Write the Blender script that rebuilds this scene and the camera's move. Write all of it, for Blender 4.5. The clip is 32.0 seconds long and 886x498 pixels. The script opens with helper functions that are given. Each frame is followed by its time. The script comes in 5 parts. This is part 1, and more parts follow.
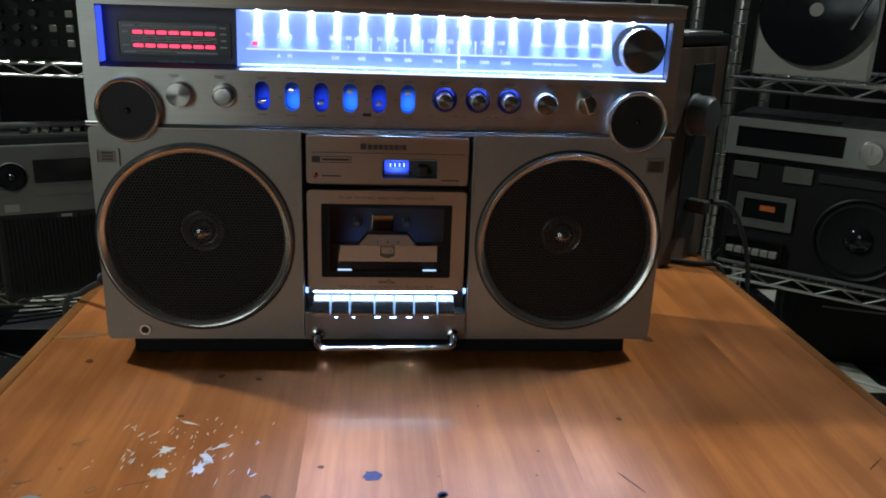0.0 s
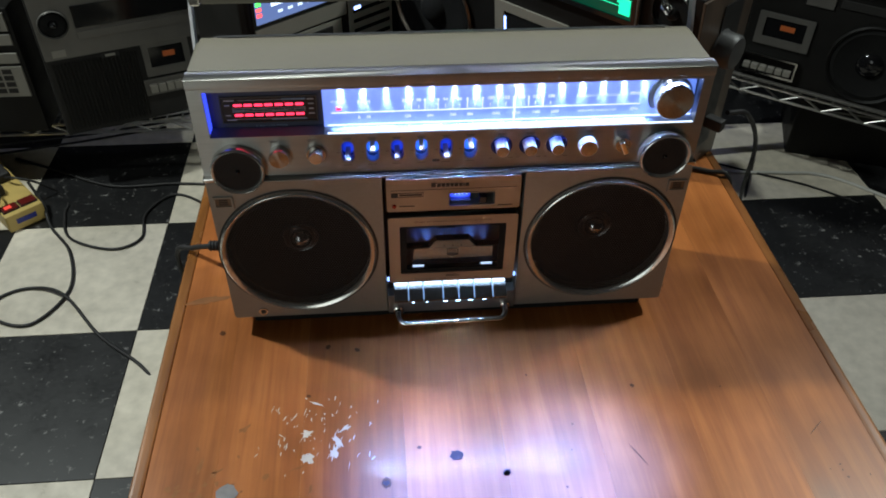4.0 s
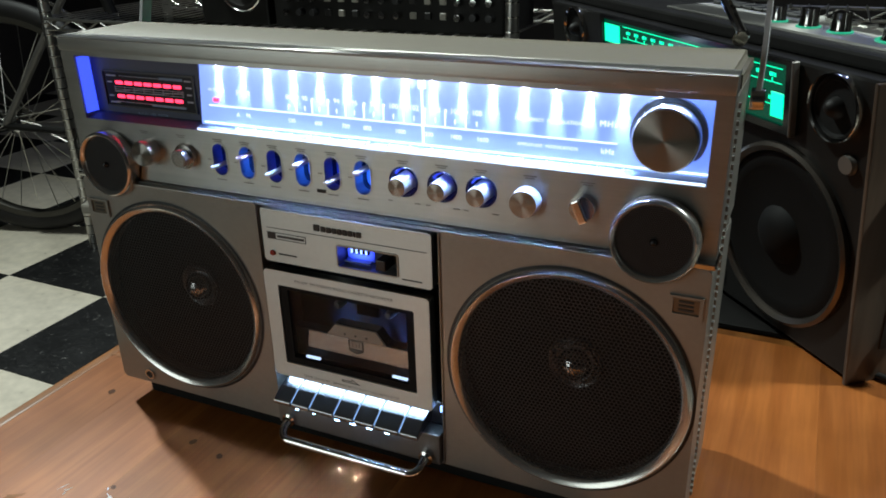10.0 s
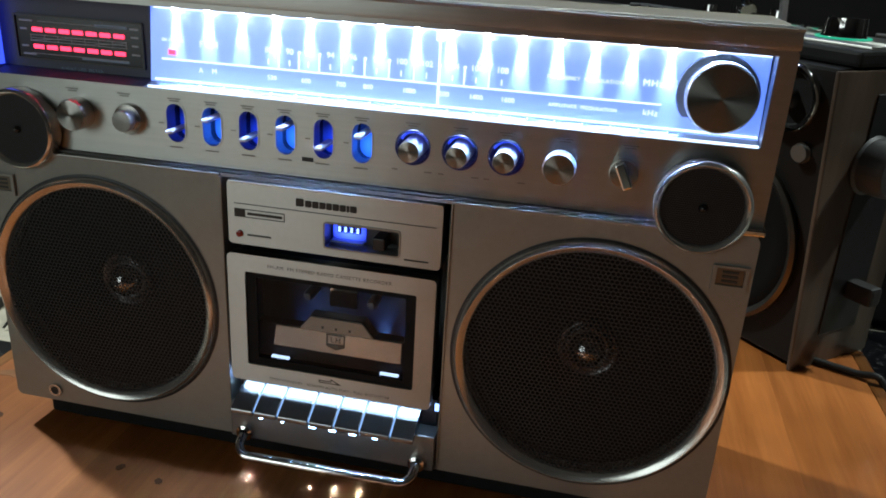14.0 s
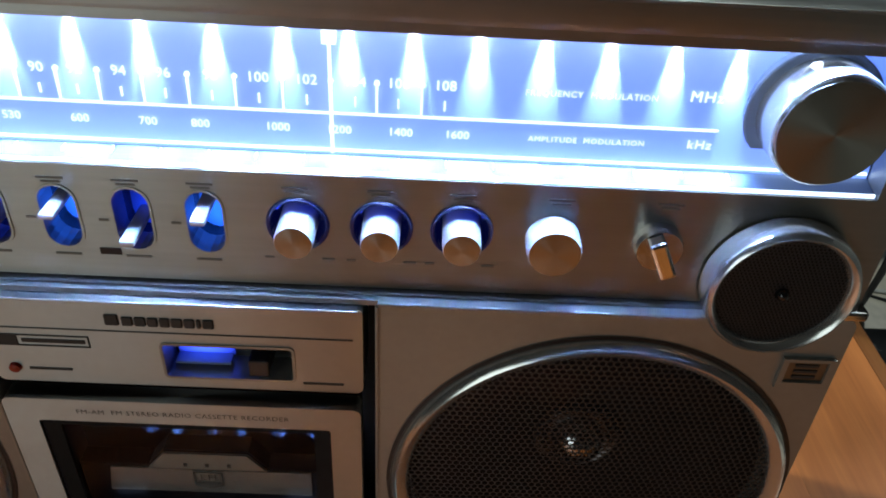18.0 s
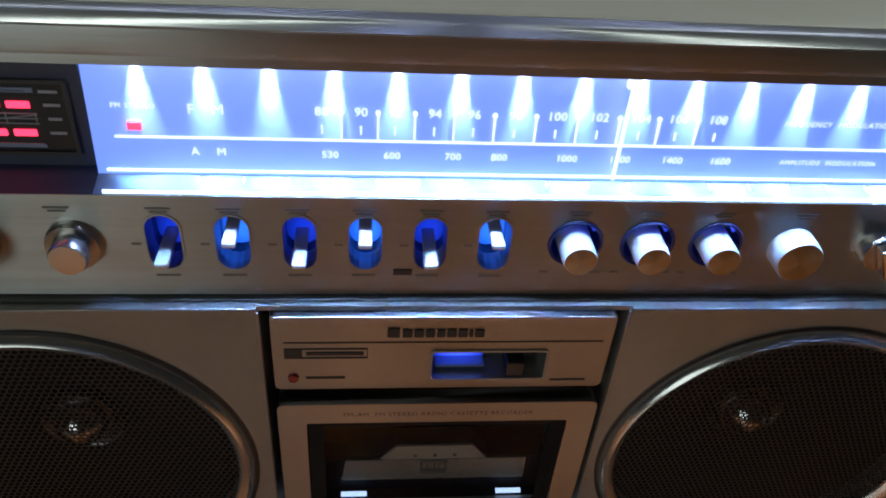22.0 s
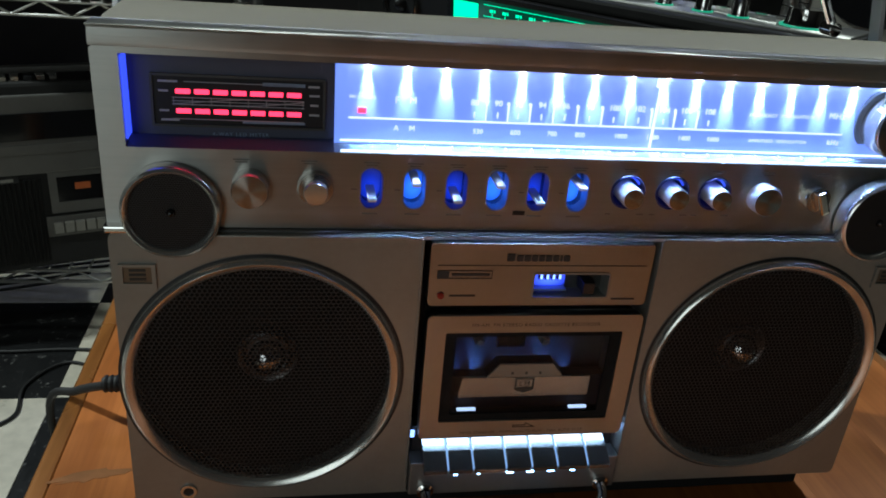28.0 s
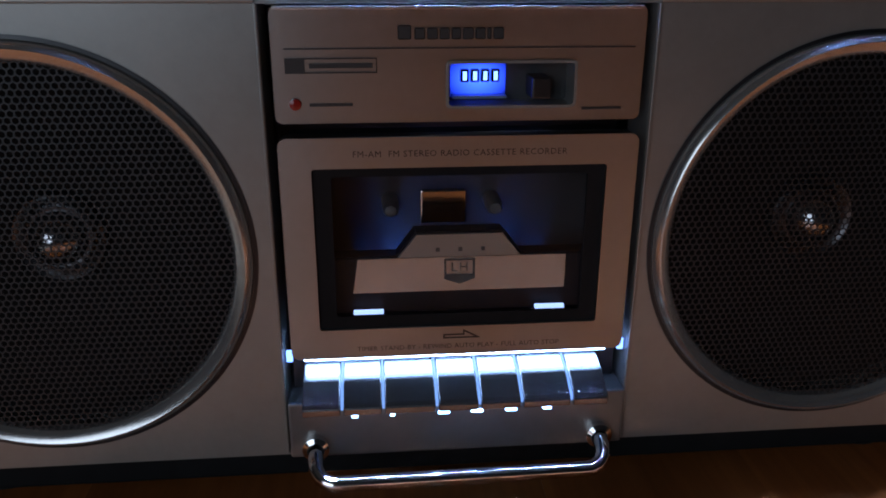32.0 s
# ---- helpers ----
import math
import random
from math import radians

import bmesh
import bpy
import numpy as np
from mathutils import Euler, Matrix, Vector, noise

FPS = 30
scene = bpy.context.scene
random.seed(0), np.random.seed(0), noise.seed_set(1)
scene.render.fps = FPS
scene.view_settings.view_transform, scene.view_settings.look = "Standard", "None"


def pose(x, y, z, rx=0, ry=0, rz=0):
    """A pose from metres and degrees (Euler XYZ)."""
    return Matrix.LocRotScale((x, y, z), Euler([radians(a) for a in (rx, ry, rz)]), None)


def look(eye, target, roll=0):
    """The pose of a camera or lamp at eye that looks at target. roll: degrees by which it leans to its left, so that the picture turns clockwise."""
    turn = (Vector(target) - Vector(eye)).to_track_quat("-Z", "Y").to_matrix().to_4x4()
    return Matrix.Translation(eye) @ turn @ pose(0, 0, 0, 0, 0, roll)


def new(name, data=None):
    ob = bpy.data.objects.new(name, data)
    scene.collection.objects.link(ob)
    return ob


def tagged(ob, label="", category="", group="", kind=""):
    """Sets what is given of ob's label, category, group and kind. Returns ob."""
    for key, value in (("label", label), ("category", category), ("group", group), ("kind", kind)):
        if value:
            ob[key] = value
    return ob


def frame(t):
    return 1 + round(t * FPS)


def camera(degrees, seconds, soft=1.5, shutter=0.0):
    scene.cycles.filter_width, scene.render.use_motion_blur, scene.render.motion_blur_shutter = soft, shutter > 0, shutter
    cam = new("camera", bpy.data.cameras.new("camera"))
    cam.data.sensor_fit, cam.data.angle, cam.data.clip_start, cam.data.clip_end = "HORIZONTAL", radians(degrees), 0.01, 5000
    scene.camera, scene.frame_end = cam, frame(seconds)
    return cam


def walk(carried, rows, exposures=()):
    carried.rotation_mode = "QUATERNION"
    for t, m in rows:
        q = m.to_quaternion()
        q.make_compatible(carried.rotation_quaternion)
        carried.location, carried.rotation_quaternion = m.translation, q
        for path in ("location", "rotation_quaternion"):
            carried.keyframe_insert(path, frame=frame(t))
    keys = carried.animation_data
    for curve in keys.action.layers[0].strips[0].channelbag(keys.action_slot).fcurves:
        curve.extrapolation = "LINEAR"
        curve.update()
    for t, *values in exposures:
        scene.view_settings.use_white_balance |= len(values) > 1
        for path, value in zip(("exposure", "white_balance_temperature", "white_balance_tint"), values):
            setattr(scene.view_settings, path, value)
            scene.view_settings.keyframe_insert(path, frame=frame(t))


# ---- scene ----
cam = camera(58.32, 32.0, soft=1.8)
# seconds, place, turn about x, y and z
PATH = [
    (0.0, -0.0084, -0.6139, 0.2945, 72.27, -2.02, -4.38),
    (0.5, -0.0055, -0.6447, 0.3089, 73.06, -1.22, 1.66),
    (1.0, 0.0041, -0.6564, 0.4126, 65.27, 2.51, -0.40),
    (1.5, -0.0076, -0.6704, 0.5547, 56.73, -0.80, -1.92),
    (2.0, -0.0250, -0.6814, 0.6417, 51.97, -0.99, -0.99),
    (2.5, -0.0335, -0.6776, 0.6530, 50.41, -0.52, -0.90),
    (4.5, -0.0670, -0.5832, 0.6087, 49.19, -0.74, -5.19),
    (5.0, -0.0003, -0.5993, 0.6088, 49.48, -0.56, 4.76),
    (5.5, 0.0656, -0.6240, 0.6238, 51.43, 0.15, 10.83),
    (6.0, 0.1360, -0.6429, 0.6211, 52.89, 2.40, 14.48),
    (6.5, 0.1582, -0.5968, 0.6114, 52.22, 1.66, 12.06),
    (7.0, 0.1542, -0.5458, 0.6081, 51.99, -0.90, 11.84),
    (7.5, 0.2006, -0.5125, 0.6105, 51.42, -2.05, 19.33),
    (8.0, 0.2686, -0.4687, 0.5887, 51.43, -1.46, 29.72),
    (8.5, 0.2659, -0.4055, 0.5064, 55.67, -2.71, 30.86),
    (9.0, 0.2594, -0.3842, 0.4142, 60.78, 0.13, 30.06),
    (9.5, 0.2616, -0.4032, 0.3861, 64.88, 0.52, 26.78),
    (10.0, 0.2580, -0.3989, 0.3712, 66.47, 1.36, 24.72),
    (10.5, 0.2634, -0.3861, 0.3504, 66.06, 2.75, 25.49),
    (11.0, 0.2564, -0.3745, 0.3390, 66.05, 2.17, 23.63),
    (11.5, 0.2494, -0.3728, 0.3268, 66.56, 2.44, 23.09),
    (12.0, 0.2373, -0.3829, 0.3229, 66.86, 1.60, 22.26),
    (12.5, 0.1998, -0.3953, 0.3163, 67.51, -0.60, 19.18),
    (13.0, 0.1704, -0.4032, 0.3184, 67.21, -3.00, 16.42),
    (13.5, 0.1526, -0.4125, 0.3091, 69.57, -4.66, 13.31),
    (15.5, 0.1004, -0.2808, 0.3936, 58.05, 2.56, 11.57),
    (16.0, 0.0684, -0.2419, 0.3826, 54.87, 1.35, 7.68),
    (16.5, 0.0532, -0.2194, 0.3659, 54.94, -2.20, 0.37),
    (17.0, 0.0643, -0.2031, 0.3582, 54.88, -2.78, 0.79),
    (17.5, 0.0759, -0.1974, 0.3573, 53.88, -2.64, 0.87),
    (18.0, 0.0826, -0.1992, 0.3565, 54.19, -2.73, 0.48),
    (18.5, 0.0848, -0.2022, 0.3606, 54.23, -2.98, 0.55),
    (19.0, 0.0709, -0.2081, 0.3643, 53.88, -3.63, -0.63),
    (19.5, 0.0540, -0.2114, 0.3669, 53.93, -4.06, -1.26),
    (20.0, 0.0261, -0.2151, 0.3734, 53.76, -5.14, -2.24),
    (20.5, 0.0197, -0.2271, 0.3826, 53.99, -5.36, -3.57),
    (21.0, 0.0061, -0.2619, 0.4061, 55.22, -3.71, -6.19),
    (21.5, -0.0038, -0.2388, 0.3942, 51.50, -4.37, -4.06),
    (22.0, -0.0300, -0.2099, 0.3832, 51.79, -3.77, -4.23),
    (22.5, -0.0657, -0.2298, 0.3973, 51.27, -2.67, -7.42),
    (23.0, -0.0899, -0.2521, 0.3952, 51.08, -4.57, -9.83),
    (23.5, -0.1037, -0.2749, 0.3959, 52.58, -5.88, -10.74),
    (24.0, -0.1285, -0.2856, 0.4024, 53.55, -6.33, -9.89),
    (24.5, -0.1442, -0.2876, 0.4012, 54.59, -6.84, -11.92),
    (25.0, -0.1656, -0.2941, 0.3990, 54.67, -7.39, -14.23),
    (25.5, -0.1402, -0.2785, 0.4130, 53.81, -6.06, -10.61),
    (27.5, -0.1242, -0.3476, 0.3958, 63.15, -3.32, -9.06),
    (28.0, -0.1291, -0.3773, 0.3639, 64.86, -4.60, -8.74),
    (28.5, -0.1113, -0.3952, 0.3429, 65.94, -3.19, -7.00),
    (29.0, -0.0848, -0.4132, 0.3321, 66.11, -1.82, -6.12),
    (29.5, -0.0673, -0.4251, 0.3263, 66.39, -1.53, -5.44),
    (30.0, -0.0512, -0.4314, 0.3217, 66.04, -0.86, -4.79),
    (30.5, -0.0343, -0.4225, 0.2813, 69.44, -1.49, -5.20),
    (31.0, -0.0381, -0.3811, 0.2413, 69.49, -0.22, -4.23),
    (31.5, -0.0346, -0.3303, 0.2149, 69.11, -0.55, -4.61),
    (32.0, -0.0311, -0.2738, 0.2050, 69.70, -0.15, -5.19),
]
# stops, kelvin and tint of the camera's own balance
EXPOSURES = [(0.0, 0.0, 5900, 7), (2.0, 0.0, 6150, 10), (6.0, 0.05, 6200, 10), (9.0, 0.2, 6200, 8), (13.0, 0.25, 6050, 7), (16.0, 0.25, 6000, 6), (18.0, 0.15, 5900, 6),
             (20.0, 0.1, 5900, 6), (24.0, -0.2, 5900, 6), (28.0, -0.1, 5900, 6), (30.0, -0.1, 5800, 6), (32.0, 0.05, 5200, 20)]
walk(cam, [(r[0], pose(*r[1:])) for r in PATH], EXPOSURES)

# ---- world, lamps ----
world = bpy.data.worlds.new("world")
scene.world = world
world.use_nodes = True
world.node_tree.nodes["Background"].inputs[0].default_value = (1.0, 0.85, 0.7, 1)
world.node_tree.nodes["Background"].inputs[1].default_value = 0.004


def area_lamp(name, place, aim, sx, sy, watts, colour, spread=180):
    data = bpy.data.lights.new(name, "AREA")
    data.shape, data.size, data.size_y, data.energy, data.color, data.spread = "RECTANGLE", sx, sy, watts, colour, radians(spread)
    ob = new(name, data)
    ob.matrix_world = look(place, aim)
    return ob


LAMPCOLOUR = (0.94, 1.0, 0.91)
area_lamp("ceiling_lamp_light", (-1.54, 0.68, 2.02), (-0.35, 0.10, 0.0), 0.12, 0.12, 19.5, LAMPCOLOUR, 110)
area_lamp("ceiling_lamp_light", (1.58, 0.58, 2.02), (0.30, 0.0, 0.0), 0.20, 0.14, 8.0, LAMPCOLOUR, 90)
for x in (-0.05, 0.52):
    area_lamp("cool_lamp_light", (x, 1.36, 2.0), (0.1, -0.15, 0.0), 0.09, 0.09, 2.4, (0.50, 0.56, 1.0))
# unseen soft fill, added to brighten the radio's front
area_lamp("front_fill_light", (-0.85, -1.50, 0.50), (0.0, 0.0, 0.15), 0.9, 0.9, 4.6, (0.94, 1.0, 0.92))
# two unseen spots added to lay bluish pools of light on the table
for place, aim, watts, wide in (((0.26, 0.42, 2.0), (0.106, -0.190, 0.0), 1150, 5.4), ((-0.02, 0.42, 2.0), (-0.035, -0.195, 0.0), 800, 5.4)):
    pool = bpy.data.lights.new("added_pool_spot", "SPOT")
    pool.energy, pool.color, pool.spot_size, pool.spot_blend, pool.shadow_soft_size = watts, (0.15, 0.32, 1.0), radians(wide), 1.0, 0.03
    pool_ob = new("added_pool_spot", pool)
    pool_ob.matrix_world = look(place, aim)
# light of the dial's diodes that falls out over the lower lip
area_lamp("dial_spill_light", (0.055, 0.0050, 0.2788), (0.055, -0.0150, 0.2188), 0.30, 0.0016, 0.42, (0.34, 0.50, 1.0), 70)


# ---- materials ----
def material(name, colour, rough=0.5, metal=0.0, vary=0.0, scale=40.0, stretch=(1, 1, 1), bump=0.0, bump_scale=200.0,
             rough_vary=0.0, emit=None, strength=0.0, alpha=1.0, transmission=0.0, coat=0.0, random_tint=0.0):
    m = bpy.data.materials.new(name)
    m.use_nodes = True
    nt = m.node_tree
    b = nt.nodes["Principled BSDF"]
    b.inputs["Base Color"].default_value = (*colour, 1)
    b.inputs["Roughness"].default_value = rough
    b.inputs["Metallic"].default_value = metal
    b.inputs["Transmission Weight"].default_value = transmission
    b.inputs["Coat Weight"].default_value = coat
    b.inputs["Coat Roughness"].default_value = 0.15
    if emit:
        b.inputs["Emission Color"].default_value = (*emit, 1)
        b.inputs["Emission Strength"].default_value = strength
    if vary or rough_vary or bump:
        tc = nt.nodes.new("ShaderNodeTexCoord")
        mp = nt.nodes.new("ShaderNodeMapping")
        mp.inputs["Scale"].default_value = stretch
        nt.links.new(tc.outputs["Object"], mp.inputs[0])
        n1 = nt.nodes.new("ShaderNodeTexNoise")
        n1.inputs["Scale"].default_value, n1.inputs["Detail"].default_value = scale, 6
        nt.links.new(mp.outputs[0], n1.inputs["Vector"])
        n2 = nt.nodes.new("ShaderNodeTexNoise")
        n2.inputs["Scale"].default_value, n2.inputs["Detail"].default_value = scale * 0.12, 3
        nt.links.new(tc.outputs["Object"], n2.inputs["Vector"])
        add = nt.nodes.new("ShaderNodeMath")
        add.operation = "ADD"
        nt.links.new(n1.outputs["Fac"], add.inputs[0])
        nt.links.new(n2.outputs["Fac"], add.inputs[1])
        if vary:
            r = nt.nodes.new("ShaderNodeMapRange")
            r.inputs[1].default_value, r.inputs[2].default_value = 0.6, 1.4
            r.inputs[3].default_value, r.inputs[4].default_value = 1 - vary, 1 + vary
            nt.links.new(add.outputs[0], r.inputs[0])
            mul = nt.nodes.new("ShaderNodeVectorMath")
            mul.operation = "SCALE"
            mul.inputs[0].default_value = colour
            nt.links.new(r.outputs[0], mul.inputs["Scale"])
            nt.links.new(mul.outputs[0], b.inputs["Base Color"])
        if rough_vary:
            r = nt.nodes.new("ShaderNodeMapRange")
            r.inputs[1].default_value, r.inputs[2].default_value = 0.6, 1.4
            r.inputs[3].default_value, r.inputs[4].default_value = max(0.02, rough - rough_vary), rough + rough_vary
            nt.links.new(add.outputs[0], r.inputs[0])
            nt.links.new(r.outputs[0], b.inputs["Roughness"])
        if bump:
            n3 = nt.nodes.new("ShaderNodeTexNoise")
            n3.inputs["Scale"].default_value, n3.inputs["Detail"].default_value = bump_scale, 3
            nt.links.new(mp.outputs[0], n3.inputs["Vector"])
            bp = nt.nodes.new("ShaderNodeBump")
            bp.inputs["Strength"].default_value, bp.inputs["Distance"].default_value = bump, 0.001
            nt.links.new(n3.outputs["Fac"], bp.inputs["Height"])
            nt.links.new(bp.outputs[0], b.inputs["Normal"])
    return m


def glow(name, colour, strength):
    return material(name, (0.05, 0.05, 0.05), 0.4, emit=colour, strength=strength)


SILVER = material("silver_plastic", (0.285, 0.28, 0.255), 0.36, 0.5, vary=0.07, scale=300, rough_vary=0.06, bump=0.04, bump_scale=900)
TOPGREY = material("warm_grey_plastic", (0.195, 0.175, 0.137), 0.58, 0.0, vary=0.06, scale=160, rough_vary=0.06, bump=0.08, bump_scale=1200)
BRUSHED = material("brushed_aluminium", (0.42, 0.415, 0.39), 0.40, 0.9, vary=0.10, scale=500, stretch=(0.02, 1, 1), rough_vary=0.06, bump=0.08, bump_scale=900)
CHROME = material("chrome", (0.72, 0.71, 0.69), 0.10, 1.0, rough_vary=0.03, scale=60)
RINGMETAL = material("satin_ring_metal", (0.62, 0.61, 0.58), 0.21, 0.85, rough_vary=0.05, scale=90)
BLACK = material("black_plastic", (0.012, 0.012, 0.013), 0.42, vary=0.2, scale=80, rough_vary=0.1)
GLOSSBLACK = material("gloss_black", (0.008, 0.008, 0.009), 0.10, rough_vary=0.05, scale=60)
GRILLE = material("black_perforated_steel", (0.019, 0.021, 0.022), 0.5, 0.0, vary=0.2, scale=120)
CONE = material("speaker_cone_paper", (0.011, 0.011, 0.011), 0.8, vary=0.3, scale=100)
CONE.node_tree.nodes["Principled BSDF"].inputs["Specular IOR Level"].default_value = 0.15
DARKGREY = material("dark_grey_plastic", (0.05, 0.05, 0.05), 0.45, vary=0.15, scale=100)
RUBBER = material("black_rubber", (0.012, 0.011, 0.011), 0.6, vary=0.2, scale=60)
GLASS = material("clear_plastic", (1, 1, 1), 0.03, transmission=1.0)
GLASS.node_tree.nodes["Principled BSDF"].inputs["IOR"].default_value = 1.15
INK = material("dark_ink", (0.03, 0.028, 0.026), 0.6)
WHITEINK = glow("lit_white_ink", (0.85, 0.92, 1.0), 1.5)
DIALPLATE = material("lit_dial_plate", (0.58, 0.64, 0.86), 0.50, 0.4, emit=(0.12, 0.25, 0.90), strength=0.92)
DIALDARK = material("dark_dial_plate", (0.055, 0.06, 0.10), 0.5, vary=0.1, scale=80)
# white ledge; the diodes' blue tint is put into its base colour
LEDGE = material("blue_tinted_ledge", (0.24, 0.31, 0.46), 0.40, vary=0.05, scale=90)
LEDRED = glow("red_led", (1.0, 0.03, 0.08), 3.2)
WHITEGLOW = glow("white_led", (0.75, 0.85, 1.0), 40.0)


def brush_along(m, amount):
    """Fine brushing that runs level round the upright axis."""
    tg = m.node_tree.nodes.new("ShaderNodeTangent")
    tg.direction_type, tg.axis = "RADIAL", "Z"
    pb = m.node_tree.nodes["Principled BSDF"]
    pb.inputs["Anisotropic"].default_value, pb.inputs["Anisotropic Rotation"].default_value = amount, 0.25
    m.node_tree.links.new(tg.outputs[0], pb.inputs["Tangent"])


brush_along(BRUSHED, 0.9)


# ---- mesh helpers ----
def part(name, bm, mat, parent=None, label="", smooth=0):
    me = bpy.data.meshes.new(name)
    bm.normal_update()
    bm.to_mesh(me)
    bm.free()
    return part_mesh(name, me, mat, parent, label, smooth)


def part_mesh(name, me, mat, parent=None, label="", smooth=0):
    me.materials.append(mat)
    ob = new(name, me)
    if smooth:
        me.shade_smooth()
        me.set_sharp_from_angle(angle=radians(smooth))
    if parent:
        ob.parent = parent
    if label:
        ob["label"] = label
    return ob


def group_of(name, place=(0, 0, 0), turn=0, label="", category="", group="", kind=""):
    ob = new(name)
    ob.empty_display_size = 0.05
    ob.matrix_basis = pose(*place, 0, 0, turn)
    return tagged(ob, label, category, group, kind)


def BM():
    return bmesh.new()


def box(x0, x1, y0, y1, z0, z1, bev=0.0, seg=2, bm=None):
    own = BM()
    r = bmesh.ops.create_cube(own, size=1)
    for v in r["verts"]:
        v.co = ((x0 + x1) / 2 + v.co.x * (x1 - x0), (y0 + y1) / 2 + v.co.y * (y1 - y0), (z0 + z1) / 2 + v.co.z * (z1 - z0))
    if bev:
        bmesh.ops.bevel(own, geom=own.edges[:], offset=bev, segments=seg, affect="EDGES", profile=0.6)
    return merge(bm, own)


def merge(bm, own):
    if bm is None:
        return own
    me = bpy.data.meshes.new("tmp")
    own.to_mesh(me)
    own.free()
    bm.from_mesh(me)
    bpy.data.meshes.remove(me)
    return bm


AX = {"y": lambda a, b, h: (a, h, b), "z": lambda a, b, h: (a, b, h), "x": lambda a, b, h: (h, a, b)}


def lathe(profile, centre, axis="y", seg=48, bm=None):
    """profile: (radius, place along the axis); turned round the axis through centre."""
    bm = bm or BM()
    f, c = AX[axis], Vector(centre)
    rings = []
    for r, h in profile:
        if r < 1e-6:
            rings.append([bm.verts.new(c + Vector(f(0, 0, h)))])
        else:
            rings.append([bm.verts.new(c + Vector(f(r * math.cos(2 * math.pi * i / seg), r * math.sin(2 * math.pi * i / seg), h))) for i in range(seg)])
    for a, b in zip(rings, rings[1:]):
        for i in range(seg):
            j = (i + 1) % seg
            if len(a) == 1 and len(b) == 1:
                continue
            if len(a) == 1:
                bm.faces.new((a[0], b[j], b[i]))
            elif len(b) == 1:
                bm.faces.new((a[i], a[j], b[0]))
            else:
                bm.faces.new((a[i], a[j], b[j], b[i]))
    bmesh.ops.recalc_face_normals(bm, faces=bm.faces[:])
    return bm


def prism(poly, y0, y1, bm=None, bev=0.0):
    """A polygon of (x, z) drawn out from y0 (front) to y1 (back)."""
    own = BM()
    a = [own.verts.new((x, y0, z)) for x, z in poly]
    b = [own.verts.new((x, y1, z)) for x, z in poly]
    own.faces.new(a)
    own.faces.new(b[::-1])
    for i in range(len(poly)):
        j = (i + 1) % len(poly)
        own.faces.new((a[j], a[i], b[i], b[j]))
    bmesh.ops.recalc_face_normals(own, faces=own.faces[:])
    if bev:
        bmesh.ops.bevel(own, geom=[e for e in own.edges if abs(e.verts[0].co.y - e.verts[1].co.y) < 1e-7], offset=bev, segments=2, affect="EDGES")
    return merge(bm, own)


def ring_pts(cx, cz, rx, rz, n=24):
    return [(cx + rx * math.cos(2 * math.pi * i / n), cz + rz * math.sin(2 * math.pi * i / n)) for i in range(n)]


def stadium(cx, cz, w, h, n=8):
    r = w / 2
    up = [(cx + r * math.cos(math.pi * i / n), cz + h / 2 - r + r * math.sin(math.pi * i / n)) for i in range(n + 1)]
    return up + [(2 * cx - x, 2 * cz - z) for x, z in up]


def rrect(x0, x1, z0, z1, r, n=4):
    out = []
    for cx, cz, a0 in ((x1 - r, z1 - r, 0), (x0 + r, z1 - r, 90), (x0 + r, z0 + r, 180), (x1 - r, z0 + r, 270)):
        out += [(cx + r * math.cos(radians(a0 + 90 * i / n)), cz + r * math.sin(radians(a0 + 90 * i / n))) for i in range(n + 1)]
    return out


def plate(outer, holes, y0, y1):
    """A plate between y0 (front) and y1 with holes right through it."""
    bm = BM()
    edges, loops = [], []
    for poly in (outer, *holes):
        vs = [bm.verts.new((x, y0, z)) for x, z in poly]
        loops.append(vs)
        edges += [bm.edges.new((vs[i], vs[(i + 1) % len(vs)])) for i in range(len(vs))]
    bmesh.ops.triangle_fill(bm, use_beauty=True, use_dissolve=False, edges=edges, normal=(0, -1, 0))
    for vs in loops:
        back = [bm.verts.new((v.co.x, y1, v.co.z)) for v in vs]
        for i in range(len(vs)):
            j = (i + 1) % len(vs)
            bm.faces.new((vs[i], vs[j], back[j], back[i]))
    bmesh.ops.recalc_face_normals(bm, faces=bm.faces[:])
    return bm


def tube(points, r, seg=8, bm=None, closed=False):
    bm = bm or BM()
    pts = [Vector(p) for p in points]
    rings, up = [], Vector((0.13, 0.27, 0.95)).normalized()
    for i, p in enumerate(pts):
        d = (pts[min(i + 1, len(pts) - 1)] - pts[max(i - 1, 0)]).normalized()
        a = d.cross(up)
        if a.length < 0.05:
            a = d.cross(Vector((1, 0, 0)))
        a.normalize()
        b = d.cross(a)
        rings.append([bm.verts.new(p + r * (a * math.cos(2 * math.pi * k / seg) + b * math.sin(2 * math.pi * k / seg))) for k in range(seg)])
    for a, b in zip(rings, rings[1:]):
        for k in range(seg):
            bm.faces.new((a[k], a[(k + 1) % seg], b[(k + 1) % seg], b[k]))
    bm.faces.new(rings[0][::-1])
    bm.faces.new(rings[-1])
    bmesh.ops.recalc_face_normals(bm, faces=bm.faces[:])
    return bm


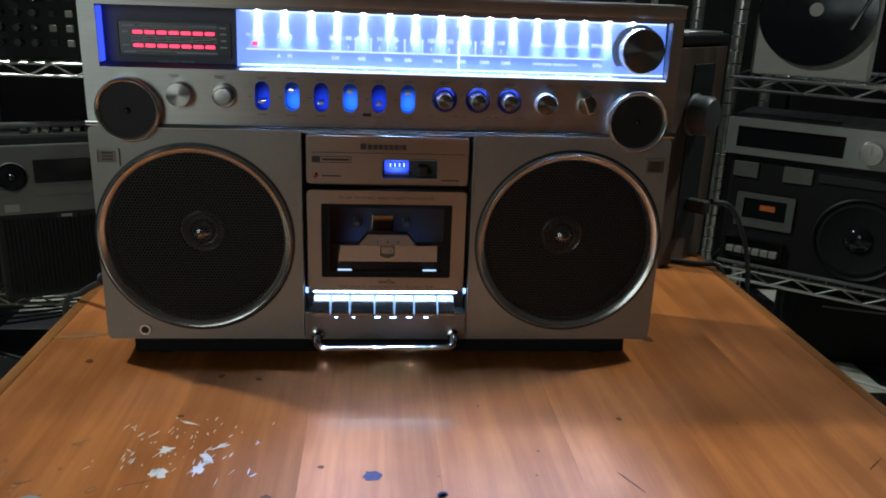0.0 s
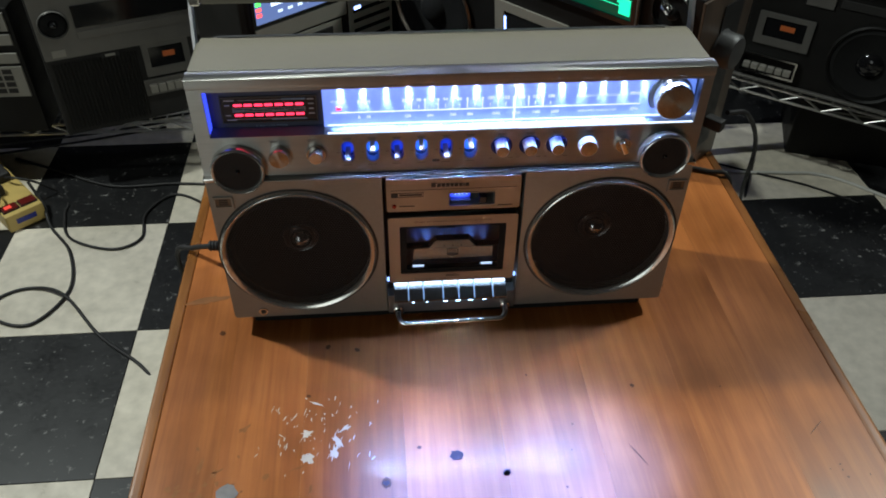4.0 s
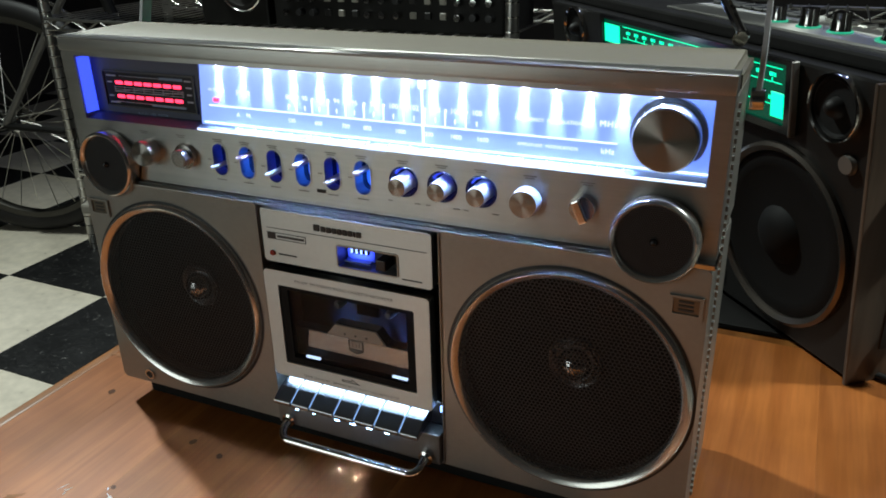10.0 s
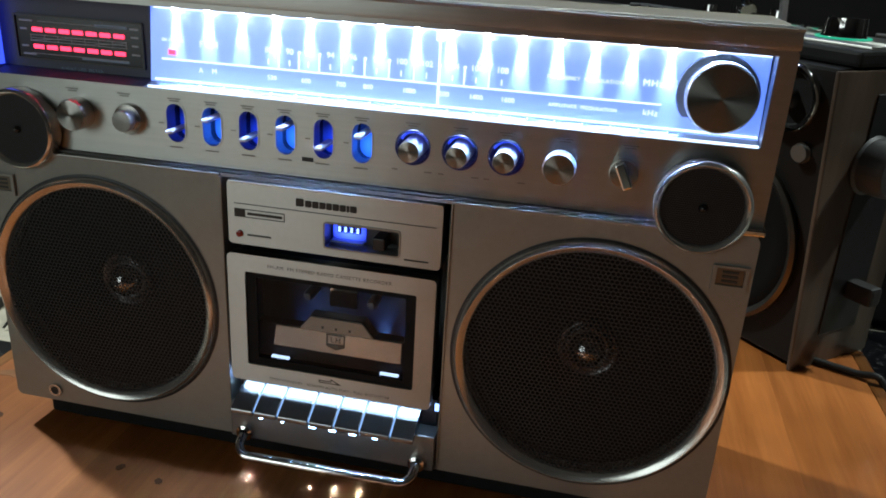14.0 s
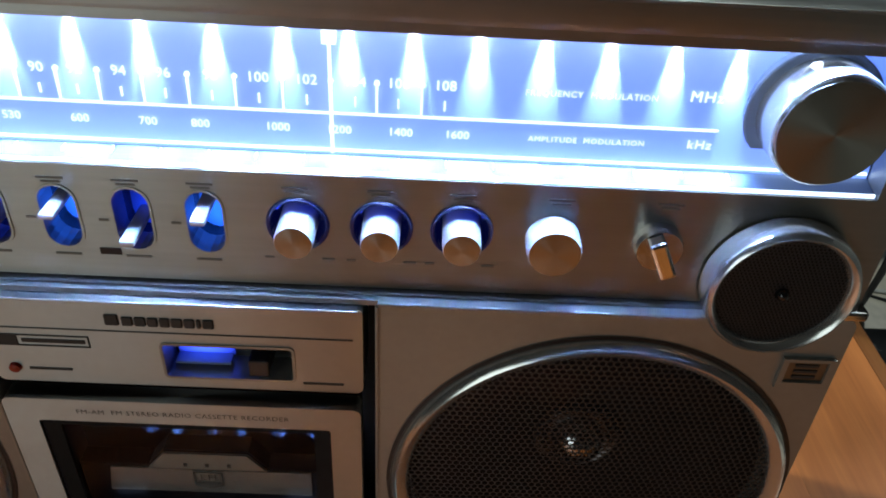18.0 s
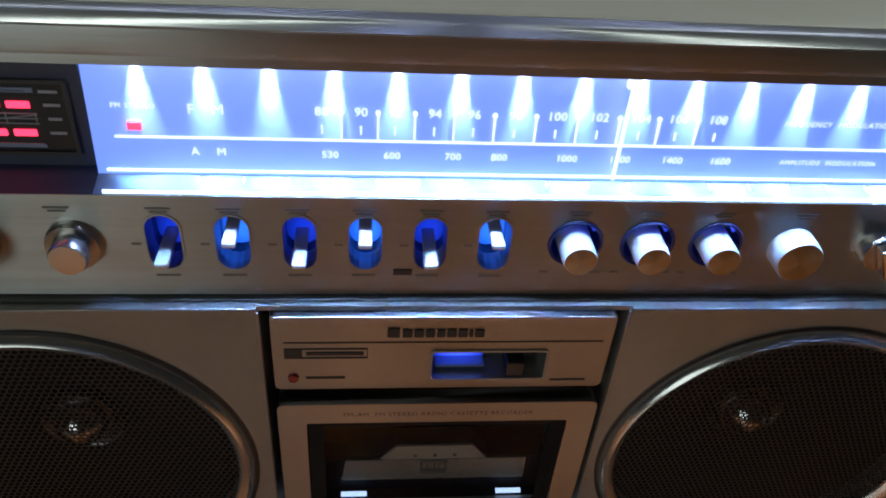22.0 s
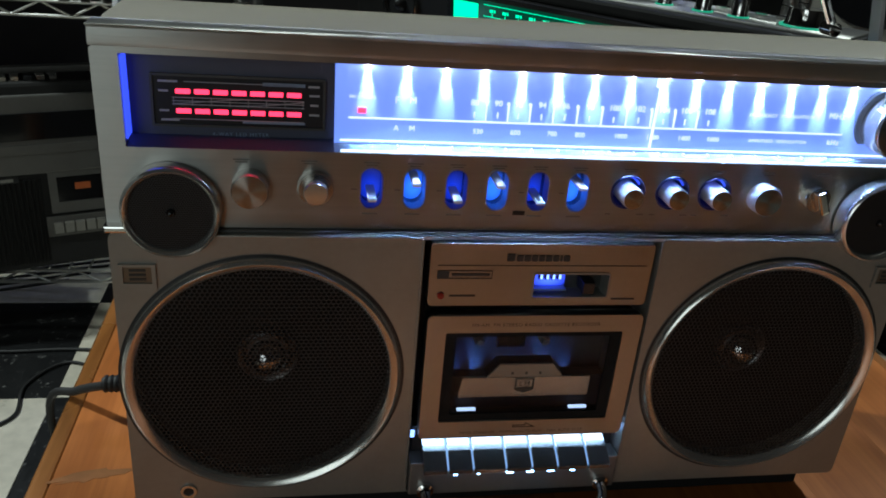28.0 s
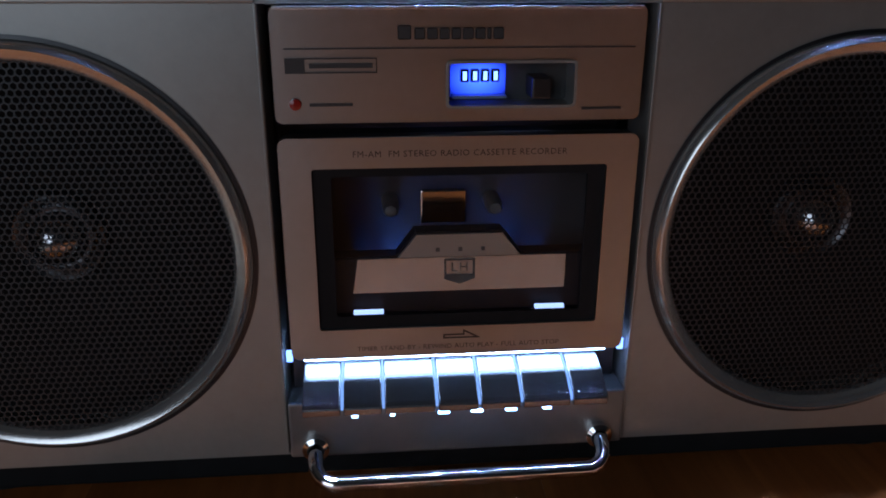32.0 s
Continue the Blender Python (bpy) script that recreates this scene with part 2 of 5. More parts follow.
def spline(points, n=8):
    """A smooth line through the points."""
    P = [Vector(p) for p in points]
    P = [2 * P[0] - P[1]] + P + [2 * P[-1] - P[-2]]
    out = []
    for i in range(1, len(P) - 2):
        for k in range(n):
            t = k / n
            a, b, c, d = P[i - 1], P[i], P[i + 1], P[i + 2]
            out.append(0.5 * (2 * b + (c - a) * t + (2 * a - 5 * b + 4 * c - d) * t * t + (3 * b - a - 3 * c + d) * t ** 3))
    return out + [P[-2]]


def lettering(body, size, x, z, y, mat, parent, align="CENTER", spacing=1.0, name="lettering"):
    cu = bpy.data.curves.new("text", "FONT")
    cu.body, cu.size, cu.align_x, cu.align_y, cu.space_character = body, size, align, "CENTER", spacing
    cu.resolution_u = 2
    ob = bpy.data.objects.new("text", cu)
    scene.collection.objects.link(ob)
    dg = bpy.context.evaluated_depsgraph_get()
    me = bpy.data.meshes.new_from_object(ob.evaluated_get(dg))
    bpy.data.objects.remove(ob)
    bpy.data.curves.remove(cu)
    me.transform(Matrix.Translation((x, y, z)) @ pose(0, 0, 0, 90, 0, 0))
    return part_mesh(name, me, mat, parent)


def perforated(cx, cz, radius, y, pitch, hole, depth):
    """A round sheet of hexagonal cells, each with a hole through it."""
    verts, faces, index = [], [], {}

    def vert(x, yy, z):
        key = (round(x * 1e5), round(yy * 1e5), round(z * 1e5))
        if key not in index:
            index[key] = len(verts)
            verts.append((cx + x, yy, cz + z))
        return index[key]
    side = pitch / math.sqrt(3)
    n = int(radius / pitch) + 2
    for row in range(-n * 2, n * 2):
        for col in range(-n * 2, n * 2):
            px, pz = (col + 0.5 * (row % 2)) * pitch, row * pitch * 0.866025
            if px * px + pz * pz > radius * radius:
                continue
            cell = [(math.cos(radians(30 + 60 * k)), math.sin(radians(30 + 60 * k))) for k in range(6)]
            out = [vert(px + side * a, y, pz + side * b) for a, b in cell]
            inn = [vert(px + hole * a, y, pz + hole * b) for a, b in cell]
            deep = [vert(px + hole * a, y + depth, pz + hole * b) for a, b in cell]
            for k in range(6):
                j = (k + 1) % 6
                faces.append((out[k], out[j], inn[j], inn[k]))
                faces.append((inn[k], inn[j], deep[j], deep[k]))
    me = bpy.data.meshes.new("grille")
    me.from_pydata(verts, [], faces)
    me.update()
    return me


# ---- table, floor, walls ----
def wood(name, light, dark, along=(9, 0.6, 9), rough=0.30):
    m = material(name, light, rough)
    nt = m.node_tree
    b = nt.nodes["Principled BSDF"]
    tc, oi = nt.nodes.new("ShaderNodeTexCoord"), nt.nodes.new("ShaderNodeObjectInfo")
    add = nt.nodes.new("ShaderNodeVectorMath")
    nt.links.new(tc.outputs["Object"], add.inputs[0])
    sc = nt.nodes.new("ShaderNodeVectorMath")
    sc.operation = "SCALE"
    sc.inputs[0].default_value = (3.1, 7.7, 1.3)
    nt.links.new(oi.outputs["Random"], sc.inputs["Scale"])
    nt.links.new(sc.outputs[0], add.inputs[1])
    mp = nt.nodes.new("ShaderNodeMapping")
    mp.inputs["Scale"].default_value = along
    nt.links.new(add.outputs[0], mp.inputs[0])
    w = nt.nodes.new("ShaderNodeTexNoise")
    w.inputs["Scale"].default_value, w.inputs["Detail"].default_value, w.inputs["Distortion"].default_value = 5.0, 8, 0.6
    nt.links.new(mp.outputs[0], w.inputs["Vector"])
    big = nt.nodes.new("ShaderNodeTexNoise")
    big.inputs["Scale"].default_value, big.inputs["Detail"].default_value = 7.0, 5
    nt.links.new(add.outputs[0], big.inputs["Vector"])
    ramp = nt.nodes.new("ShaderNodeValToRGB")
    ramp.color_ramp.elements[0].position, ramp.color_ramp.elements[1].position = 0.40, 0.62
    ramp.color_ramp.elements[0].color, ramp.color_ramp.elements[1].color = (*dark, 1), (*light, 1)
    nt.links.new(w.outputs["Fac"], ramp.inputs[0])
    fine = nt.nodes.new("ShaderNodeTexNoise")
    fine.inputs["Scale"].default_value, fine.inputs["Detail"].default_value = 26.0, 6
    nt.links.new(mp.outputs[0], fine.inputs["Vector"])
    streak = nt.nodes.new("ShaderNodeMapRange")
    streak.inputs[1].default_value, streak.inputs[2].default_value = 0.36, 0.60
    streak.inputs[3].default_value, streak.inputs[4].default_value = 0.93, 1.04
    nt.links.new(fine.outputs["Fac"], streak.inputs[0])
    # board by board tone, blotches
    tone = nt.nodes.new("ShaderNodeMapRange")
    tone.inputs[3].default_value, tone.inputs[4].default_value = 0.91, 1.05
    nt.links.new(oi.outputs["Random"], tone.inputs[0])
    blot = nt.nodes.new("ShaderNodeMapRange")
    blot.inputs[1].default_value, blot.inputs[2].default_value = 0.35, 0.65
    blot.inputs[3].default_value, blot.inputs[4].default_value = 0.66, 1.12
    nt.links.new(big.outputs["Fac"], blot.inputs[0])
    mu = nt.nodes.new("ShaderNodeMath")
    mu.operation = "MULTIPLY"
    nt.links.new(tone.outputs[0], mu.inputs[0])
    nt.links.new(blot.outputs[0], mu.inputs[1])
    mu2 = nt.nodes.new("ShaderNodeMath")
    mu2.operation = "MULTIPLY"
    nt.links.new(mu.outputs[0], mu2.inputs[0])
    nt.links.new(streak.outputs[0], mu2.inputs[1])
    fin = nt.nodes.new("ShaderNodeVectorMath")
    fin.operation = "SCALE"
    nt.links.new(ramp.outputs[0], fin.inputs[0])
    nt.links.new(mu2.outputs[0], fin.inputs["Scale"])
    nt.links.new(fin.outputs[0], b.inputs["Base Color"])
    rr = nt.nodes.new("ShaderNodeMapRange")
    rr.inputs[1].default_value, rr.inputs[2].default_value = 0.3, 0.7
    rr.inputs[3].default_value, rr.inputs[4].default_value = rough - 0.04, rough + 0.08
    nt.links.new(big.outputs["Fac"], rr.inputs[0])
    nt.links.new(rr.outputs[0], b.inputs["Roughness"])
    bp = nt.nodes.new("ShaderNodeBump")
    bp.inputs["Strength"].default_value, bp.inputs["Distance"].default_value = 0.12, 0.001
    nt.links.new(w.outputs["Fac"], bp.inputs["Height"])
    nt.links.new(bp.outputs[0], b.inputs["Normal"])
    return m


PINE = wood("varnished_pine", (0.395, 0.130, 0.030), (0.310, 0.095, 0.020), along=(15, 0.8, 15), rough=0.34)
for m in (PINE,):
    b = m.node_tree.nodes["Principled BSDF"]
    b.inputs["Specular IOR Level"].default_value = 0.35
    b.inputs["Coat Weight"].default_value = 0.20
    b.inputs["Coat Roughness"].default_value = 0.10
PINEDARK = wood("varnished_pine_edge", (0.30, 0.115, 0.026), (0.18, 0.062, 0.013))
FLOORZ = -0.4245
table = group_of("coffee_table", (0.045, 0.0, FLOORZ), label="worn varnished pine coffee table with paint marks", category="table")
TX0, TX1, TY0, TY1 = -0.299, 0.3935, -0.62, 0.302


def tpart(name, bm, mat, label=""):
    ob = part(name, bm, mat, table, label)
    ob.matrix_parent_inverse = table.matrix_basis.inverted()
    return ob


cuts = [TX0 + 0.0135, -0.2250, -0.1500, -0.0560, 0.0350, 0.1260, 0.2180, 0.3000, TX1 - 0.0135]
for a, b in zip(cuts, cuts[1:]):
    tpart("board", box(a + 0.00002, b - 0.00002, TY0 + 0.014, TY1 - 0.014, -0.026, 0.0, 0.00005, 1), PINE)
for x0, x1 in ((TX0, TX0 + 0.0133), (TX1 - 0.0133, TX1)):
    tpart("edge_strip", box(x0, x1, TY0, TY1, -0.030, -0.0008, 0.004, 3), PINEDARK, "rounded edge moulding")
for y0, y1 in ((TY0, TY0 + 0.0138), (TY1 - 0.0138, TY1)):
    tpart("edge_strip", box(TX0 + 0.0135, TX1 - 0.0135, y0, y1, -0.030, -0.0008, 0.004, 3), PINEDARK, "rounded edge moulding")
tpart("apron", box(TX0 + 0.05, TX1 - 0.05, TY0 + 0.05, TY1 - 0.05, -0.105, -0.0265), PINEDARK)
for x in (TX0 + 0.07, TX1 - 0.07):
    for y in (TY0 + 0.07, TY1 - 0.07):
        tpart("leg", box(x - 0.028, x + 0.028, y - 0.028, y + 0.028, FLOORZ, -0.106, 0.004), PINEDARK)

# knots, paint flecks, scratches and stains on the top
KNOT = material("dark_pine_knot", (0.085, 0.031, 0.012), 0.34, vary=0.35, scale=220)
PAINTFLECK = material("dried_white_paint", (0.50, 0.47, 0.46), 0.6, vary=0.1, scale=300)
BLUEMARK = material("blue_ink_spot", (0.045, 0.036, 0.048), 0.7, vary=0.3, scale=200)
CHIP = material("grey_paint_chip", (0.16, 0.15, 0.155), 0.6, vary=0.2, scale=200)
SCUFF = material("worn_varnish_scuff", (0.23, 0.095, 0.034), 0.5, vary=0.3, scale=90)
mark_rng = random.Random(11)


def mark(name, x, y, rx, ry, mat, turn=0.0, rough=0.25, top=0.00018, n=15, label=""):
    """A thin irregular patch lying in the varnish."""
    bm = BM()
    c, s = math.cos(radians(turn)), math.sin(radians(turn))
    up, low = [], []
    for i in range(n):
        a = 2 * math.pi * i / n
        k = 1 + rough * (2 * mark_rng.random() - 1)
        px, py = rx * k * math.cos(a), ry * k * math.sin(a)
        up.append(bm.verts.new((x + c * px - s * py, y + s * px + c * py, top)))
        low.append(bm.verts.new((x + c * px - s * py, y + s * px + c * py, -0.0005)))
    bm.faces.new(up)
    bm.faces.new(low[::-1])
    for i in range(n):
        bm.faces.new((up[i], low[i], low[(i + 1) % n], up[(i + 1) % n]))
    bmesh.ops.recalc_face_normals(bm, faces=bm.faces[:])
    return tpart(name, bm, mat, label)


for x, y, r in ((-0.074, -0.197, 0.0055), (0.034, -0.195, 0.0030), (-0.043, -0.162, 0.0022), (0.172, -0.104, 0.0024), (-0.130, -0.032, 0.0032), (-0.100, -0.038, 0.0030), (-0.241, -0.005, 0.0035),
                (-0.147, -0.095, 0.0022), (0.240, 0.039, 0.0060), (-0.020, -0.300, 0.0050), (0.130, -0.330, 0.0030), (-0.185, -0.290, 0.0040), (0.235, -0.270, 0.0025)):
    mark("knot", x, y, r, r * 0.8, KNOT, turn=mark_rng.random() * 180, rough=0.12, n=24)
for spot in (BLUEMARK, KNOT, SCUFF, PAINTFLECK):
    spot.node_tree.nodes["Principled BSDF"].inputs["Specular IOR Level"].default_value = 0.15
mark("ink_spot", -0.010, -0.173, 0.0062, 0.0048, BLUEMARK, label="bluish ink spot")
mark("ink_spot", -0.074, -0.1975, 0.0030, 0.0024, BLUEMARK, top=0.00026)
mark("ink_spot", 0.034, -0.1940, 0.0036, 0.0032, BLUEMARK)
for x, y, rx, ry in ((-0.147, -0.140, 0.0050, 0.0040), (-0.144, -0.166, 0.0055, 0.0050), (-0.121, -0.162, 0.0030, 0.0085), (-0.112, -0.136, 0.0058, 0.0020), (-0.139, -0.105, 0.0060, 0.0012), (-0.118, -0.150, 0.0022, 0.0060)):
    mark("paint_fleck", x, y, rx, ry, PAINTFLECK, turn=mark_rng.uniform(-30, 40), rough=0.55, n=19, label="worn white paint fleck")
for k in range(70):
    x, y = mark_rng.gauss(-0.138, 0.024), mark_rng.gauss(-0.140, 0.022)
    mark("paint_fleck", x, y, mark_rng.uniform(0.0006, 0.0042), mark_rng.uniform(0.0002, 0.0006), PAINTFLECK, turn=mark_rng.gauss(80, 22), rough=0.5, n=8)
mark("paint_chip", -0.212, -0.198, 0.0100, 0.0085, CHIP, rough=0.45, top=0.0008, n=11, label="loose grey paint chip")
for a, b in (((0.152, -0.174), (0.162, -0.194)), ((0.341, -0.160), (0.324, -0.174)), ((0.06, -0.26), (0.10, -0.275)), ((-0.06, -0.33), (-0.03, -0.31))):
    mark("scratch", (a[0] + b[0]) / 2, (a[1] + b[1]) / 2, math.dist(a, b) / 2, 0.0006, KNOT, turn=math.degrees(math.atan2(b[1] - a[1], b[0] - a[0])), n=9)
for k in range(60):
    x, y = mark_rng.gauss(-0.215, 0.040), mark_rng.gauss(-0.235, 0.045)
    if x > TX0 + 0.02:
        mark("scuff", x, y, mark_rng.uniform(0.001, 0.007), mark_rng.uniform(0.0006, 0.003), SCUFF, turn=mark_rng.uniform(20, 90), rough=0.55, n=11)
mark("scorch", -0.262, 0.046, 0.022, 0.0045, SCUFF, turn=12, rough=0.35, n=25, label="dark worn patch at the table's edge")
for k in range(26):
    x, y = mark_rng.uniform(-0.27, 0.37), mark_rng.uniform(-0.45, -0.08)
    mark("speck", x, y, mark_rng.uniform(0.0005, 0.0014), mark_rng.uniform(0.0004, 0.0012), KNOT, n=7)

TILEWHITE = material("worn_white_vinyl_tile", (0.62, 0.565, 0.46), 0.36, vary=0.22, scale=45, rough_vary=0.12)
TILEBLACK = material("worn_black_vinyl_tile", (0.0055, 0.0055, 0.006), 0.42, rough_vary=0.10, scale=120)


def speckle(m, base, fleck, scale, low, high):
    """Small pale flecks over the base colour."""
    nt = m.node_tree
    tc, n = nt.nodes.new("ShaderNodeTexCoord"), nt.nodes.new("ShaderNodeTexNoise")
    oi, add = nt.nodes.new("ShaderNodeObjectInfo"), nt.nodes.new("ShaderNodeVectorMath")
    nt.links.new(tc.outputs["Object"], add.inputs[0])
    nt.links.new(oi.outputs["Random"], add.inputs[1])
    n.inputs["Scale"].default_value, n.inputs["Detail"].default_value, n.inputs["Roughness"].default_value = scale, 4, 0.7
    nt.links.new(add.outputs[0], n.inputs["Vector"])
    ramp = nt.nodes.new("ShaderNodeValToRGB")
    e = ramp.color_ramp.elements
    e[0].position, e[1].position, e[0].color, e[1].color = low, high, (*base, 1), (*fleck, 1)
    nt.links.new(n.outputs["Fac"], ramp.inputs[0])
    nt.links.new(ramp.outputs[0], nt.nodes["Principled BSDF"].inputs["Base Color"])


speckle(TILEBLACK, (0.0055, 0.0055, 0.006), (0.17, 0.165, 0.155), 70, 0.61, 0.70)
GROUT = material("floor_dirt", (0.03, 0.027, 0.022), 0.8, vary=0.3, scale=40)
floor = part("floor", box(-4.0, 4.0, -3.0, 4.0, FLOORZ - 0.12, FLOORZ - 0.003), GROUT)
tagged(floor, "black and white checkerboard vinyl tile floor", "floor", kind="structure")
PITCH, FX, FY = 0.3048, -0.8205, 0.4205
tiles = {}
for i in range(-7, 8):
    for j in range(-4, 7):
        black = (i + j) % 2 == 1
        if black not in tiles:
            tiles[black] = box(0.0006, PITCH - 0.0006, 0.0006, PITCH - 0.0006, -0.0028, 0.0, 0.0006, 1)
            me = bpy.data.meshes.new("tile")
            tiles[black].to_mesh(me)
            me.materials.append(TILEBLACK if black else TILEWHITE)
            tiles[black] = me
        ob = new("tile", tiles[black])
        ob.parent = floor
        ob.location = (FX + i * PITCH, FY + j * PITCH, FLOORZ)

# the rest of the floor, away from the table
for black in (True, False):
    verts, faces = [], []
    for i in range(-8, 13):
        for j in range(-11, 8):
            if (-7 <= i < 8 and -4 <= j < 7) or ((i + j) % 2 == 1) != black:
                continue
            x0, y0 = FX + i * PITCH + 0.0006, FY + j * PITCH + 0.0006
            x1, y1 = x0 + PITCH - 0.0012, y0 + PITCH - 0.0012
            n = len(verts)
            verts += [(x, y, z) for z in (FLOORZ - 0.0028, FLOORZ) for x, y in ((x0, y0), (x1, y0), (x1, y1), (x0, y1))]
            faces += [(n + 4, n + 5, n + 6, n + 7)] + [(n + k, n + (k + 1) % 4, n + 4 + (k + 1) % 4, n + 4 + k) for k in range(4)]
    me = bpy.data.meshes.new("far_tile")
    me.from_pydata(verts, [], faces)
    me.update()
    tagged(part_mesh("far_tile", me, TILEBLACK if black else TILEWHITE, floor), kind="stuff")

WALLMAT = material("dim_brown_wall", (0.06, 0.053, 0.046), 0.8, vary=0.2, scale=8)
CEIL = material("dim_ceiling", (0.16, 0.15, 0.135), 0.85, vary=0.1, scale=6)
for name, b in (("wall_north", (-3.1, 3.1, 2.6, 2.75)), ("wall_south", (-3.1, 3.1, -2.75, -2.6)), ("wall_west", (-3.25, -3.1, -2.75, 2.75)), ("wall_east", (3.1, 3.25, -2.75, 2.75))):
    tagged(part(name, box(b[0], b[1], b[2], b[3], FLOORZ, 2.1), WALLMAT), "dark brown wall in dim light", "wall", kind="structure")
tagged(part("ceiling", box(-3.2, 3.2, -2.7, 2.7, 2.101, 2.2), CEIL), "dim plain ceiling", "ceiling", kind="structure")


# ---- the silver radio cassette recorder on the table ----
radio = group_of("boombox", label="silver radio cassette boombox with lit blue dial on the table", category="boombox", group="boomboxes")
XS = 0.2253
# lower cabinet with the open bay of the cassette deck
WOOFERS, TWEETERS = ((-0.1502, 0.1040), (0.1482, 0.1042)), ((-0.1938, 0.2050), (0.1943, 0.2050))
bm = plate(rrect(-XS, XS, 0.0185, 0.1922, 0.004), [[(-0.0668, 0.0195), (0.0668, 0.0195), (0.0668, 0.1902), (-0.0668, 0.1902)]] + [ring_pts(x, z, 0.0690, 0.0690, 64) for x, z in WOOFERS], -0.0012, 0.020)
# shade under the control panel is put into this darker plastic
JOINT = material("shaded_joint_plastic", (0.11, 0.108, 0.10), 0.5, 0.3, vary=0.1, scale=100)
part("joint_ledge", box(-XS + 0.0005, XS - 0.0005, 0.0005, 0.0190, 0.1924, 0.1938, 0.0004, 1), JOINT, radio, "narrow ledge under the control panel")
part("front_panel", bm, SILVER, radio, "grey silver plastic front")
cabinet = part("cabinet", box(-XS, XS, 0.0790, 0.0885, 0.0185, 0.1912, 0.003), SILVER, radio)
for x0, x1, z0, z1 in ((-XS, -XS + 0.005, 0.0185, 0.1912), (XS - 0.005, XS, 0.0185, 0.1912), (-XS + 0.0051, XS - 0.0051, 0.0185, 0.0225), (-XS + 0.0051, XS - 0.0051, 0.1880, 0.1912)):
    part("cabinet_wall", box(x0, x1, 0.0202, 0.0788, z0, z1, 0.0008, 1), SILVER, cabinet)
bm = box(-XS + 0.004, XS - 0.004, 0.089, 0.118, 0.024, 0.278, 0.006)
part("rear_cover", bm, DARKGREY, radio, "dark grey back cover")
part("deck_bay", box(-0.0667, 0.0667, 0.0350, 0.0365, 0.0240, 0.1870), material("dull_bay_plastic", (0.013, 0.013, 0.015), 0.5, vary=0.2, scale=90), radio, "dark recess behind the cassette deck")
# upper cabinet
DIAL = [(-0.2135, 0.2356), (0.2168, 0.2356), (0.2168, 0.2800), (-0.2135, 0.2800)]
SLOTS = (-0.0958, -0.0736, -0.0516, -0.0297, -0.0076, 0.0145)
SOCKETS = (0.0428, 0.0685, 0.0933)
holes = [DIAL] + [stadium(x, 0.2170, 0.0112, 0.0222) for x in SLOTS] + [ring_pts(x, 0.2178, 0.0086, 0.0086) for x in SOCKETS]
YU = 0.0030
part("control_panel", plate(rrect(-XS - 0.0005, XS + 0.0005, 0.1942, 0.2830, 0.002), holes, YU, 0.012), BRUSHED, radio, "brushed aluminium control panel")
bm = BM()
prof = [(YU - 0.0004, 0.2831), (YU - 0.0010, 0.2850), (YU - 0.0002, 0.2912), (0.0002, 0.2930), (0.0150, 0.2934), (0.0165, 0.2925)]
rows = []
for y, z in prof:
    rows.append([bm.verts.new((x, y, z)) for x in (-XS - 0.0005, XS + 0.0005)])
low = [bm.verts.new((x, 0.0165, 0.2831)) for x in (-XS - 0.0005, XS + 0.0005)]
for a, b in zip(rows, rows[1:]):
    bm.faces.new((a[0], a[1], b[1], b[0]))
for k in (0, 1):
    bm.faces.new([r[k] for r in rows] + [low[k]])
bmesh.ops.recalc_face_normals(bm, faces=bm.faces[:])
part("top_trim", bm, BRUSHED, radio, "shiny aluminium lip along the top edge", smooth=25)
bm = BM()
sec = [(0.0168, 0.2790), (0.0168, 0.2928), (0.019, 0.2938), (0.074, 0.2935), (0.082, 0.2915), (0.0885, 0.284), (0.0885, 0.279)]
L = [bm.verts.new((-XS - 0.001, y, z)) for y, z in sec]
R = [bm.verts.new((XS + 0.001, y, z)) for y, z in sec]
for i in range(len(sec)):
    j = (i + 1) % len(sec)
    bm.faces.new((L[i], R[i], R[j], L[j]))
bm.faces.new(L[::-1])
bm.faces.new(R)
bmesh.ops.recalc_face_normals(bm, faces=bm.faces[:])
bmesh.ops.bevel(bm, geom=[e for e in bm.edges if abs(e.verts[0].co.x) == abs(e.verts[1].co.x) and e.verts[0].co.x * e.verts[1].co.x > 0], offset=0.004, segments=3, affect="EDGES")
part("top_cover", bm, TOPGREY, radio, "matt warm grey top cover", smooth=40)
for s in (-1, 1):
    bm = box(min(s * XS, s * (XS - 0.006)), max(s * XS, s * (XS - 0.006)), 0.0125, 0.0880, 0.1968, 0.2788, 0.0008)
    part("side_wall", bm, SILVER, radio)
part("inner_floor", box(-XS + 0.007, XS - 0.007, 0.0125, 0.088, 0.1968, 0.2015), BLACK, radio)
part("inner_back", box(-XS + 0.007, XS - 0.007, 0.060, 0.087, 0.2020, 0.2785), BLACK, radio)
# chrome steps at the joint of the two halves, ridged side edge
for s in (-1, 1):
    a, b = sorted((s * (XS - 0.014), s * (XS + 0.0015)))
    part("joint_trim", box(a, b, -0.0025, 0.016, 0.1926, 0.1962, 0.0010), CHROME, radio, "bright metal step at the side joint")
bm = BM()
for k in range(54):
    z = 0.030 + k * 0.0046
    for s in (-1, 1):
        a, b = sorted((s * (XS + 0.0007), s * (XS + 0.0021)))
        box(a, b, 0.018, 0.0205, z, z + 0.0026, bm=bm)
tagged(part("side_ridge", bm, SILVER, radio), kind="stuff")
